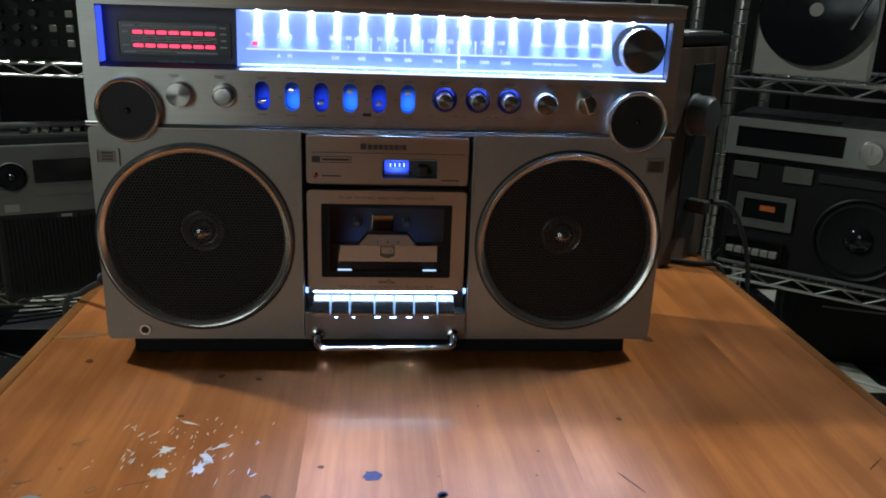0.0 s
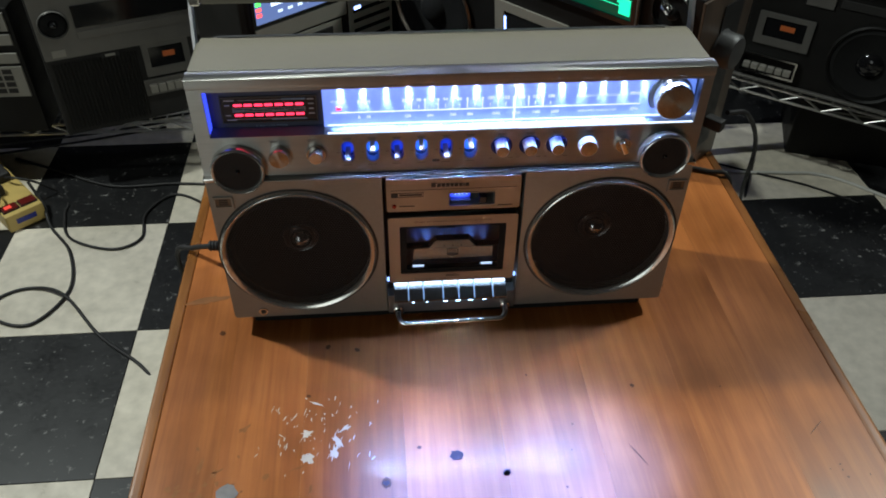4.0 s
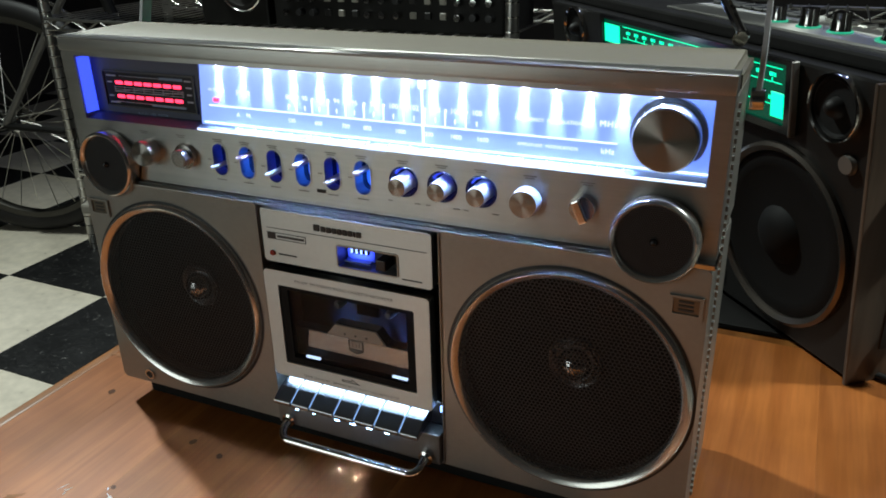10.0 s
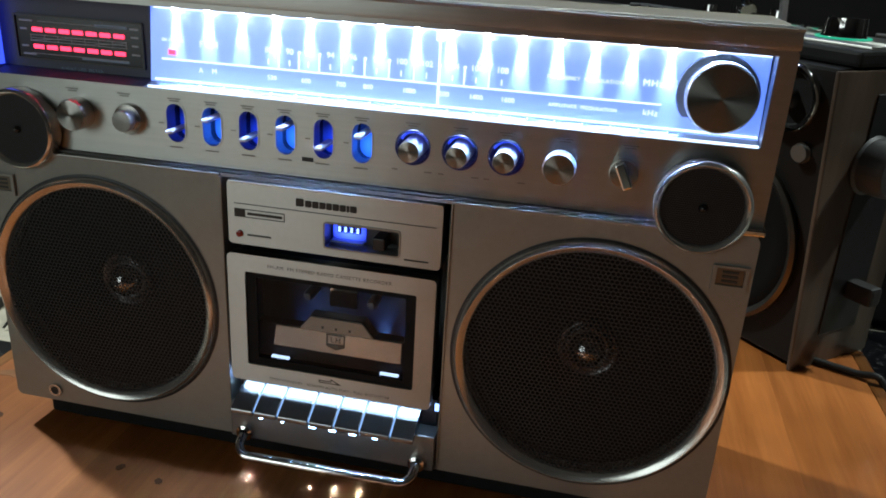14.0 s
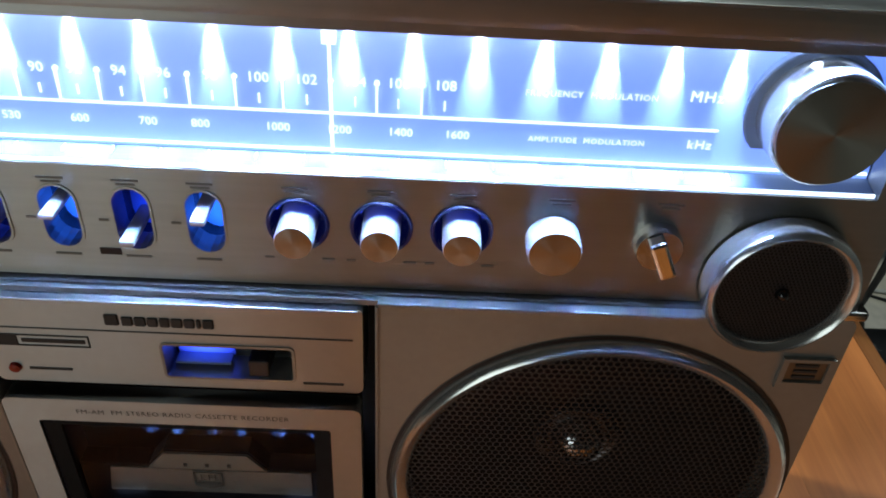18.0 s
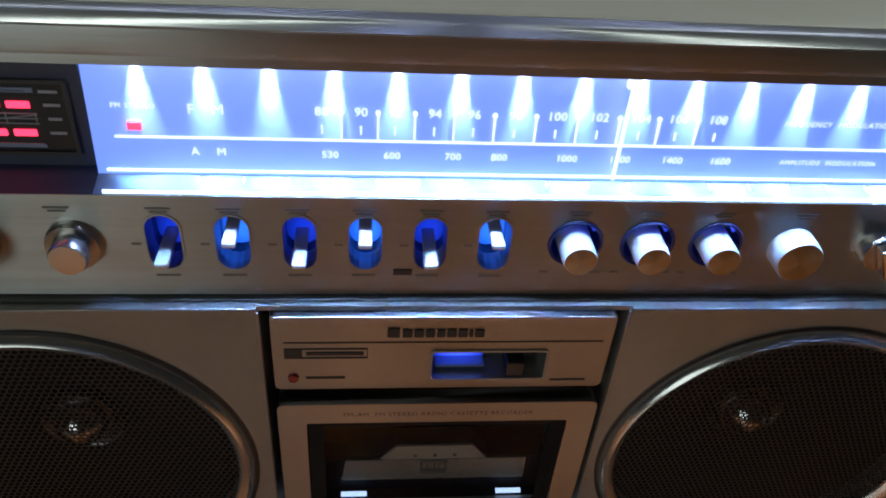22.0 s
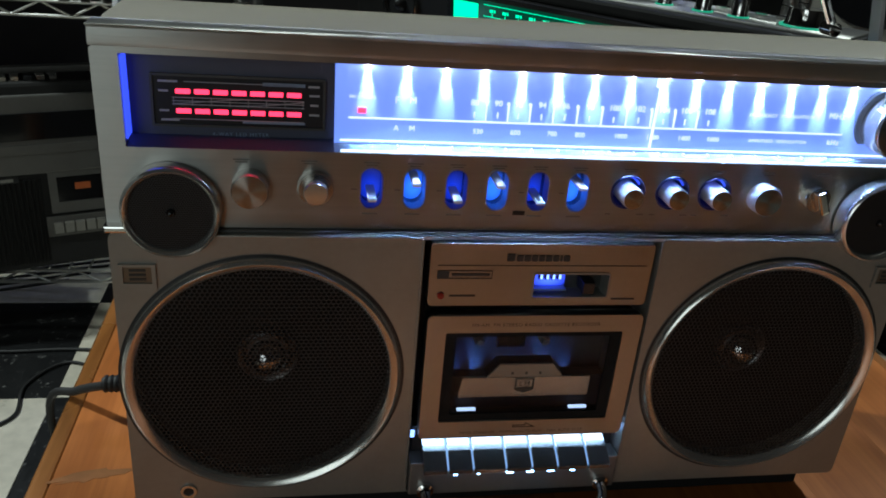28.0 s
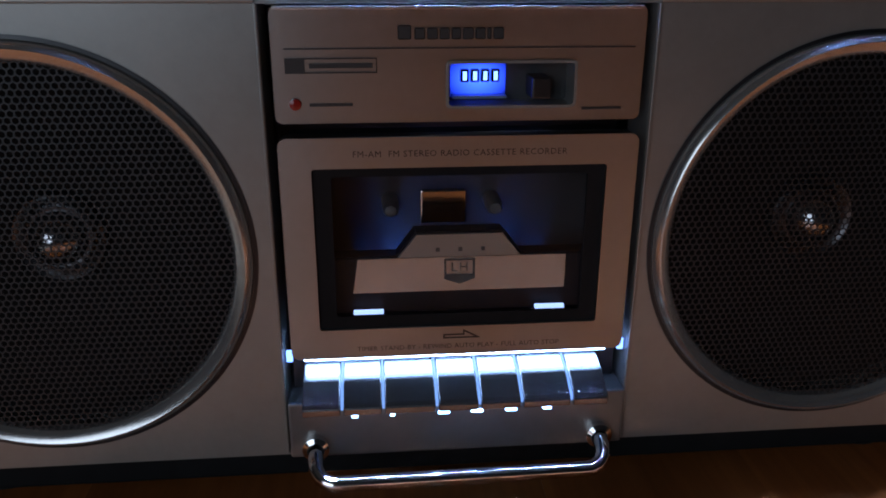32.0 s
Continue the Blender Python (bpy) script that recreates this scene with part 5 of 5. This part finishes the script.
for x in (0.073, 0.113):
    part("tape_reel", lathe([(0.009, -0.0046), (0.008, -0.0062), (0.004, -0.0062), (0.0, -0.0056)], (x, 0, 0.073), seg=20), GLOSSBLACK, cd, smooth=40)
rp = part("control_block", box(0.165, 0.250, -0.004, 0.0, 0.030, 0.118, 0.001), CREAM, st)
for k in range(4):
    part("slot", box(0.172, 0.244, -0.0046, -0.0041, 0.045 + k * 0.016, 0.051 + k * 0.016), GLOSSBLACK, rp)
part("blue_lamp", box(0.174, 0.186, -0.0052, -0.0042, 0.098, 0.103), glow("small_blue_lamp", (0.3, 0.45, 1.0), 5.0), rp)
part("lower_front", box(0.0, 0.160, -0.002, 0.0, 0.008, 0.047, 0.001), DIMSILVER, st)


# ---- chrome wire shelving ----
def wire_shelf(parent, x0, x1, y0, y1, z, n=22):
    """A shelf of wires with a zig-zag truss along its front and back."""
    g = part("shelf", tube([(x0, y0, z), (x1, y0, z)], 0.0035, 8), WIRE, parent, "chrome wire shelf")
    for y in (y0, y1):
        if y != y0:
            part("edge_rod", tube([(x0, y, z), (x1, y, z)], 0.0035, 8), WIRE, g)
        part("edge_rod", tube([(x0, y, z - 0.022), (x1, y, z - 0.022)], 0.0032, 8), WIRE, g)
        step = 0.042
        m = int((x1 - x0) / step)
        pts = [(x0 + k * step, y - 0.001, z - (0.022 if k % 2 else 0.0)) for k in range(m + 1)]
        part("truss", tube(pts, 0.0022, 6), WIRE, g)
    m = int((x1 - x0) / 0.032)
    for k in range(m + 1):
        x = x0 + k * (x1 - x0) / m
        part("wire", tube([(x, y0 - 0.002, z + 0.0045), (x, y1 + 0.002, z + 0.0045)], 0.0017, 5), WIRE, g)
    return g


def post(parent, x, y, z0, z1):
    p = part("post", tube([(x, y, z0), (x, y, z1)], 0.0125, 16), WIRE, parent, "grooved chrome post", smooth=50)
    for k in range(int((z1 - z0) / 0.025)):
        part("groove", lathe([(0.0129, 0.0), (0.0132, 0.0012), (0.0129, 0.0024)], (x, y, z0 + 0.012 + k * 0.025), axis="z", seg=14), CHROME, p)
    return p


SZ, SU = -0.300, 0.150
left = group_of("wire_rack", (0, 0, FLOORZ), 0, "chrome wire rack loaded with old radios", "rack", "wire racks")


def at_world(ob, parent):
    ob.matrix_parent_inverse = parent.matrix_basis.inverted()
    return ob


for z in (SZ, SU):
    at_world(wire_shelf(left, -1.36, -0.24, 0.922, 1.33, z), left)
for x in (-1.37, -0.23):
    for y in (0.935, 1.325):
        at_world(post(left, x, y, FLOORZ, 0.62), left)

# grey portable radio at the shelf's edge
jr = group_of("portable_radio", (-0.715, 0.862, SZ + 0.0065), 21, "grey portable radio cassette player on the wire shelf", "radio")
part("cabinet", box(0.0, 0.330, 0.001, 0.09, 0.0, 0.318, 0.006), DIMGREY, jr)
part("top_band", box(0.004, 0.326, -0.006, 0.001, 0.170, 0.300, 0.003), DIMSILVER, jr, "silver control band")
part("dial_glass", box(0.075, 0.305, -0.0085, -0.006, 0.228, 0.272, 0.001), GLOSSBLACK, jr, "dark tuning dial")
part("trim", box(0.075, 0.320, -0.0085, -0.006, 0.205, 0.221, 0.001), DIMSILVER, jr)
speaker(jr, 0.038, 0.242, 0.028, ring=DIMSILVER, y=-0.006, name="tweeter")
for k in range(22):
    x = 0.012 + k * 0.0074
    part("grille_bar", box(x, x + 0.0042, -0.003, 0.001, 0.012, 0.160, 0.001, 1), DIMBLACK, jr)
deck(jr, 0.182, 0.275, 0.098, 0.172, frame_mat=DIMSILVER, y=0.0)
keys(jr, 0.180, 0.280, 0.064, 6, mat=CREAM, h=0.018)
part("key_tray", box(0.172, 0.290, -0.004, 0.0005, 0.056, 0.092, 0.001), DIMSILVER, jr)
part("badge_plate", box(0.105, 0.140, -0.0065, -0.0058, 0.158, 0.169), BLACK, jr, "small dark maker's plate with a pale bar")
part("badge_bar", box(0.113, 0.132, -0.0075, -0.0066, 0.161, 0.166), CREAM, jr)
part("sticker", box(0.020, 0.045, -0.0068, -0.0060, 0.176, 0.190), CREAM, jr)
for k in range(9):
    part("top_key", box(0.060 + k * 0.018, 0.072 + k * 0.018, 0.010, 0.030, 0.318, 0.326, 0.001, 1), CHROME if k % 3 else BLACK, jr)
part("handle", box(0.0, 0.330, 0.040, 0.056, 0.322, 0.334, 0.004), DIMSILVER, jr)

# black twin-cone boombox on the same shelf
er = group_of("boombox", (-1.280, 0.885, SZ + 0.0065), 0, "large black boombox with big cones on the wire shelf", "boombox", "boomboxes")
part("cabinet", box(0.0, 0.520, 0.001, 0.12, 0.0, 0.270, 0.004), DIMBLACK, er)
speaker(er, 0.110, 0.070, 0.066, ring=DIMSILVER, cone=material("brown_cone", (0.035, 0.022, 0.014), 0.6, vary=0.3, scale=60))
speaker(er, 0.128, 0.180, 0.034, ring=DIMGREY, name="tweeter")
part("corner_label", box(0.020, 0.080, -0.002, 0.0012, 0.196, 0.212), DIMSILVER, er)
for z in (0.232, 0.196):
    part("chrome_strip", box(0.212, 0.480, -0.004, 0.0012, z, z + 0.006, 0.001, 1), CREAM, er)
for k in range(6):
    small_knob(er, 0.240 + k * 0.030, 0.001, 0.172, 0.008, 0.012, axis="y", mat=CHROME)
deck(er, 0.250, 0.345, 0.045, 0.140, frame_mat=DIMGREY, label_mat=CREAM)
keys(er, 0.250, 0.345, 0.015, 6, mat=DIMGREY)
part("slider_panel", box(0.225, 0.405, -0.003, 0.0012, 0.206, 0.226), DIMGREY, er)
for z0, z1 in ((0.225, 0.262), (0.196, 0.219)):
    part("label_block", box(0.448, 0.512, -0.003, 0.0012, z0, z1, 0.001, 1), CREAM, er)
part("label_block", box(0.440, 0.512, -0.003, 0.0012, 0.158, 0.180, 0.001, 1), CREAM, er)
chart = part("label_chart", box(0.446, 0.512, -0.003, 0.0012, 0.085, 0.152, 0.001, 1), CREAM, er, "pale printed chart with dark cells")
for i in range(2):
    for k in range(4):
        part("chart_cell", box(0.450 + i * 0.022, 0.468 + i * 0.022, -0.0036, -0.0031, 0.094 + k * 0.014, 0.104 + k * 0.014), DIMGREY, chart)
for k in range(3):
    part("print_line", box(0.452, 0.500, -0.0036, -0.0031, 0.232 + k * 0.010, 0.236 + k * 0.010), DIMGREY, er)

# equipment on the upper shelf
mx = group_of("mixer", (-0.720, 0.925, SU + 0.0065), 0, "black mixing desk with chrome knobs on the upper shelf", "mixer")
part("body", box(0.0, 0.48, 0.001, 0.16, 0.0, 0.215, 0.004), DIMBLACK, mx)
rng = random.Random(5)
for i in range(15):
    for k in range(4):
        x, z = 0.035 + i * 0.030, 0.030 + k * 0.026
        if (i // 3) % 2:
            part("button", box(x - 0.006, x + 0.006, -0.004, 0.0012, z - 0.006, z + 0.006, 0.001, 1), CREAM if rng.random() < 0.45 else DIMGREY, mx)
        else:
            small_knob(mx, x, 0.001, z, 0.0065, 0.014, axis="y", mat=CHROME if rng.random() < 0.7 else BLACK)
part("platter", lathe([(0.058, -0.001), (0.056, -0.008), (0.0, -0.009)], (0.098, 0, 0.160), seg=40), GLOSSBLACK, mx, smooth=40)
part("platter", lathe([(0.058, -0.001), (0.056, -0.008), (0.0, -0.009)], (0.390, 0, 0.160), seg=40), GLOSSBLACK, mx, smooth=40)
ls = group_of("loudspeaker", (-0.900, 0.925, SU + 0.0065), 0, "small black loudspeaker with a chrome ring", "loudspeaker", "loudspeakers")
part("cabinet", box(0.0, 0.165, 0.001, 0.15, 0.0, 0.30, 0.004), DIMBLACK, ls)
speaker(ls, 0.105, 0.082, 0.056, ring=CHROME, cone=DIMGREY)
tv = group_of("picture_frame", (-1.05, 0.960, SZ + 0.0065), 0, "dark framed panel standing behind the radios", "frame")
part("panel", box(-0.20, 0.30, 0.060, 0.075, 0.0, 0.42), DIMGREY, tv)
part("frame", plate(rrect(-0.205, 0.305, 0.0, 0.43, 0.004), [rrect(-0.185, 0.285, 0.02, 0.41, 0.003)], 0.050, 0.060), BLACK, tv)

# right-hand rack
rr = group_of("wire_rack", (0.716, 0.868, FLOORZ), -36.87, "chrome wire rack with a record player and radios", "rack", "wire racks")
for z in (-0.212 - FLOORZ, 0.165 - FLOORZ):
    wire_shelf(rr, -0.05, 0.95, -0.004, 0.36, z)
for x in (-0.055, 0.955):
    for y in (0.008, 0.352):
        post(rr, x, y, 0.0, 1.05)
back = group_of("wire_rack", (0.628, 1.0, FLOORZ), 0, "chrome wire rack standing behind the black boombox", "rack", "wire racks")
post(back, 0.0, 0.0, 0.0, 1.05)
post(back, -0.60, 0.0, 0.0, 1.05)
for z in (0.115, 0.600):
    wire_shelf(back, -0.592, -0.008, 0.012, 0.30, z)
for z in (0.593, 0.607):
    part("collar", lathe([(0.0129, 0.0), (0.0165, 0.001), (0.0165, 0.009), (0.0129, 0.010)], (0, 0, z - 0.02), axis="z", seg=18), WIRE, back, smooth=40)
RT = Matrix(pose(0.716, 0.868, 0.0, 0, 0, -36.87))
ra = group_of("boombox", tuple(RT @ Vector((-0.030, -0.006, -0.2055))), -36.87, "black boombox with orange tape label on the rack", "boombox", "boomboxes")
part("cabinet", box(0.0, 0.46, 0.001, 0.12, 0.0, 0.226, 0.004), DIMBLACK, ra)
deck(ra, 0.020, 0.128, 0.085, 0.152)
tray = part("key_tray", plate(rrect(0.008, 0.120, 0.022, 0.064, 0.003), [rrect(0.012, 0.116, 0.027, 0.060, 0.002)], -0.010, 0.0), CHROME, ra)
keys(ra, 0.014, 0.112, 0.030, 6, mat=CREAM, h=0.012)
speaker(ra, 0.245, 0.092, 0.080, ring=DIMBLACK)
part("foot_trim", box(0.0, 0.46, -0.008, 0.0008, 0.004, 0.010, 0.001, 1), DIMSILVER, ra)
for x0, x1 in ((0.006, 0.052), (0.098, 0.150)):
    part("front_plate", box(x0, x1, -0.003, 0.0012, 0.182, 0.212, 0.001, 1), DIMSILVER, ra)
part("tuning_strip", box(0.160, 0.44, -0.003, 0.0012, 0.190, 0.206, 0.001, 1), DIMGREY, ra)
rc = group_of("receiver", tuple(RT @ Vector((-0.045, -0.010, 0.0212))), -36.87, "silver stereo receiver with dark dial and knob", "receiver")
part("cabinet", box(0.0, 0.46, 0.001, 0.20, 0.0, 0.070, 0.003), DIMBLACK, rc)
part("front", plate(rrect(0.0, 0.46, 0.0, 0.070, 0.002), [rrect(0.020, 0.210, 0.014, 0.054, 0.001)], -0.006, 0.0005), SILVER, rc)
part("dial_glass", box(0.0195, 0.2105, -0.002, 0.0004, 0.0135, 0.0545), GLOSSBLACK, rc)
kn = small_knob(rc, 0.255, -0.006, 0.030, 0.020, 0.018, axis="y", mat=RINGMETAL)
part("pointer", box(0.2535, 0.2565, -0.0255, -0.0243, 0.030, 0.046), CREAM, kn)
tt = group_of("record_player", tuple(RT @ Vector((-0.028, 0.020, 0.1715))), -36.87, "white record player standing on edge on the shelf", "record player")
part("plinth", box(0.0, 0.205, 0.001, 0.06, 0.0, 0.270, 0.004), CREAM, tt)
pl = part("record", lathe([(0.100, -0.001), (0.100, -0.006), (0.034, -0.007), (0.0, -0.007)], (0.102, 0, 0.122), seg=56), GLOSSBLACK, tt, "black record", smooth=40)
part("label", lathe([(0.012, -0.0078), (0.0, -0.0080)], (0.102, 0, 0.122), seg=24), CREAM, pl)
part("tone_arm", tube([(0.185, -0.012, 0.240), (0.190, -0.012, 0.150), (0.165, -0.010, 0.090)], 0.0035, 8), CHROME, tt)
fb = group_of("loudspeaker", (0.875, 0.90, FLOORZ), -20, "black loudspeaker box on the floor under the rack", "loudspeaker", "loudspeakers")
part("cabinet", box(0.0, 0.30, 0.0, 0.22, 0.0, 0.150, 0.006), DIMBLACK, fb)
part("trim", box(0.06, 0.26, -0.002, 0.001, 0.120, 0.124), DIMSILVER, fb)

# black cupboard behind the racks, closing the dark corner
cup = group_of("cupboard", (0.36, 1.40, FLOORZ), -8, "tall black cupboard standing in the dark corner", "cupboard")
part("body", box(0.0, 1.30, 0.0, 0.40, 0.02, 1.30, 0.004), DIMBLACK, cup)
part("plinth", box(0.01, 1.29, 0.02, 0.38, 0.0, 0.0195), BLACK, cup)
for x0, x1 in ((0.006, 0.645), (0.655, 1.294)):
    dr = part("door", box(x0, x1, -0.016, -0.0005, 0.03, 1.29, 0.002), DIMBLACK, cup)
    part("handle", tube([((x0 + x1) / 2 - 0.05, -0.030, 0.62), ((x0 + x1) / 2 + 0.05, -0.030, 0.62)], 0.004, 8), DIMSILVER, dr)

# ---- bicycle at the far left ----
bike = group_of("bicycle", (-1.60, 0.975, FLOORZ), 18, "old bicycle with chrome rims leaning in the dark", "bicycle")
wheel = part("tyre", lathe([(0.265, -0.016), (0.285, -0.022), (0.302, -0.012), (0.305, 0.0), (0.302, 0.012), (0.285, 0.022), (0.265, 0.016)], (0, 0, 0.305), axis="y", seg=72), RUBBER, bike, "black bicycle tyre", smooth=60)
part("rim", lathe([(0.266, -0.015), (0.250, -0.013), (0.245, 0.0), (0.250, 0.013), (0.266, 0.015)], (0, 0, 0.305), axis="y", seg=72), material("dull_rim_metal", (0.16, 0.155, 0.14), 0.35, 1.0), wheel, "dull silver rim", smooth=60)
part("hub", lathe([(0.0, -0.045), (0.012, -0.045), (0.026, -0.03), (0.016, -0.02), (0.016, 0.02), (0.026, 0.03), (0.012, 0.045), (0.0, 0.045)], (0, 0, 0.305), axis="y", seg=24), CHROME, wheel, smooth=40)
for k in range(28):
    a = 2 * math.pi * k / 28
    b = a + (0.5 if k % 2 else -0.5)
    part("spoke", tube([(0.024 * math.cos(b), 0.028 * (-1) ** k, 0.305 + 0.024 * math.sin(b)), (0.250 * math.cos(a), 0.0, 0.305 + 0.250 * math.sin(a))], 0.0011, 4), WIRE, wheel)
part("chain_stay", tube([(0.0, -0.055, 0.305), (0.42, -0.055, 0.270)], 0.010, 10), DIMBLACK, bike)
part("seat_stay", tube([(0.0, -0.055, 0.305), (0.30, -0.055, 0.72)], 0.009, 10), DIMSILVER, bike)
part("seat_tube", tube([(0.42, -0.05, 0.270), (0.28, -0.05, 0.78)], 0.014, 12), DIMBLACK, bike)
part("chain_ring", lathe([(0.095, -0.002), (0.095, 0.002), (0.070, 0.002), (0.070, -0.002), (0.095, -0.002)], (0.42, -0.095, 0.270), axis="y", seg=40), CHROME, bike)
part("crank", tube([(0.42, -0.11, 0.270), (0.30, -0.115, 0.16)], 0.010, 8), CHROME, bike)
part("pedal", box(0.25, 0.35, -0.205, -0.125, 0.128, 0.152, 0.006), CREAM, bike, "pale bicycle pedal")
part("mudguard", tube([(0.33 * math.cos(radians(a)), 0.0, 0.305 + 0.33 * math.sin(radians(a))) for a in range(40, 171, 10)], 0.006, 8), CHROME, bike)

# ---- power strip, cables ----
ps = group_of("power_strip", (-0.796, 0.7355, FLOORZ), 41.0, "yellowed power strip with glowing red rocker switches", "power strip")
part("body", box(-0.0385, 0.0385, 0.0, 0.245, 0.0005, 0.040, 0.004), YELLOW, ps)
DARKRED = material("dark_red_switch", (0.10, 0.008, 0.006), 0.3)
for x in (-0.018, 0.018):
    sw = part("rocker_switch", box(x - 0.015, x + 0.015, 0.014, 0.036, 0.0395, 0.0445, 0.001), DARKRED, ps, "dark red rocker switch")
    part("switch_rim", plate(rrect(-0.017, 0.017, -0.013, 0.013, 0.002), [rrect(-0.0152, 0.0152, -0.0112, 0.0112, 0.001)], -0.0018, 0.0), BLACK, sw).matrix_basis = pose(x, 0.025, 0.0400, -90, 0, 0)
    if x < 0:
        part("switch_lamp", box(x - 0.010, x + 0.004, 0.019, 0.030, 0.0446, 0.0450), REDGLOW, sw, "glowing red lamp")
part("name_plate", box(-0.020, 0.020, -0.0012, 0.0006, 0.016, 0.027), material("blue_plate", (0.02, 0.03, 0.22), 0.4), ps)
for x, y, h in ((-0.016, 0.105, 0.024), (0.016, 0.150, 0.020), (-0.016, 0.190, 0.028)):
    part("adapter", box(x - 0.014, x + 0.014, y - 0.030, y + 0.032, 0.0402, 0.040 + h, 0.005), RUBBER, ps, "black plug-in adapter")


for x, y, dx in ((-0.016, 0.072, -0.03), (0.016, 0.118, 0.05), (-0.016, 0.160, -0.05)):
    part("cord", tube(spline([(x, y, 0.052), (x + dx * 0.2, y - 0.025, 0.060), (x + dx * 0.8, y - 0.045, 0.045), (x + dx * 1.5, y - 0.05, 0.006)], 6), 0.0026, 7), RUBBER, ps, "thin black cord", smooth=60)


def cable(points, r, mat, label, name="cable", n=8):
    ob = part(name, tube(spline(points, n), r, 8), mat, None, smooth=60)
    return tagged(ob, label, "cable", "loose cables")


G = FLOORZ + 0.0034
cable([(-0.80, 0.80, -0.36), (-0.775, 0.775, -0.40), (-0.750, 0.724, G), (-0.690, 0.640, G), (-0.662, 0.530, G), (-0.705, 0.446, G), (-0.772, 0.462, G), (-0.786, 0.515, G), (-0.735, 0.541, G), (-0.664, 0.510, G + 0.008), (-0.580, 0.411, G), (-0.498, 0.340, G), (-0.44, 0.28, G), (-0.37, 0.22, -0.30), (-0.330, 0.185, -0.15), (-0.318, 0.150, -0.02), (-0.290, 0.125, 0.010), (-0.262, 0.103, 0.030)], 0.0031, RUBBER, "black mains cable looping over the tiles up to the radio")
pg = group_of("plug", (-0.2245, 0.100, 0.033), 0, "black mains plug pushed into the radio's side", "plug", "plugs")
part("body", lathe([(0.0, -0.001), (0.0085, -0.001), (0.0085, -0.016), (0.0065, -0.018)], (0, 0, 0), axis="x", seg=16), RUBBER, pg, smooth=40)
for k in range(6):
    part("ridge", lathe([(0.0055, -0.0185 - k * 0.0035), (0.0062, -0.020 - k * 0.0035), (0.0055, -0.0215 - k * 0.0035)], (0, 0, 0), axis="x", seg=14), RUBBER, pg, smooth=40)
part("sleeve", lathe([(0.0050, -0.018), (0.0045, -0.040), (0.0, -0.040)], (0, 0, 0), axis="x", seg=14), RUBBER, pg, smooth=40)
cable([(-0.736, 0.800, G), (-0.733, 0.760, G), (-0.701, 0.684, G), (-0.612, 0.645, G), (-0.560, 0.675, G), (-0.566, 0.757, G), (-0.52, 0.82, G), (-0.45, 0.78, G), (-0.40, 0.70, G)], 0.0028, RUBBER, "thin black cable lying in a loop on the tiles")
cable([(-0.90, 0.98, G), (-0.80, 0.93, G), (-0.66, 0.86, G), (-0.52, 0.86, G), (-0.38, 0.84, G), (-0.28, 0.80, G)], 0.0030, RUBBER, "black cable running along the rack's foot")
cable([(-1.14, 0.98, G), (-1.115, 0.915, G), (-1.06, 0.890, G), (-1.030, 0.855, G)], 0.0026, RUBBER, "short black cable with a loose plug")
lp = tagged(part("plug", box(-1.040, -1.008, 0.812, 0.856, FLOORZ + 0.0008, FLOORZ + 0.018, 0.004), RUBBER), "loose black plug lying on a white tile", "plug", "plugs")
cable([(0.60, 0.98, G), (0.674, 0.890, G), (0.704, 0.832, G), (0.832, 0.814, G), (0.923, 0.800, G), (1.014, 0.724, G), (1.12, 0.60, G)], 0.0040, material("white_cable_rubber", (0.55, 0.54, 0.50), 0.5), "white cable lying across the tiles")
cable([(0.70, 0.86, G), (0.78, 0.815, G), (0.87, 0.765, G), (0.955, 0.695, G)], 0.0024, RUBBER, "thin black cable beside the white one")
cable([(0.392, 0.285, 0.070), (0.435, 0.31, 0.050), (0.50, 0.38, -0.05), (0.56, 0.48, -0.22), (0.66, 0.62, G), (0.74, 0.78, G), (0.80, 0.90, G)], 0.0034, RUBBER, "black cable hanging from the big radio's side")
cable([(0.335, 0.262, 0.0036), (0.372, 0.246, 0.0036), (0.3905, 0.238, 0.0036), (0.400, 0.232, -0.03), (0.405, 0.228, -0.15)], 0.0030, RUBBER, "black cable crossing the table corner")
for k in range(6):
    y = 1.00 + 0.03 * k
    cable([(-1.15 + 0.05 * k, y, SZ - 0.02), (-1.0, y - 0.04, SZ - 0.09 + 0.01 * k), (-0.8, y, SZ - 0.10), (-0.55 + 0.03 * k, y - 0.02, SZ - 0.05)], 0.0028, RUBBER, "tangled black cable hanging below the shelf")
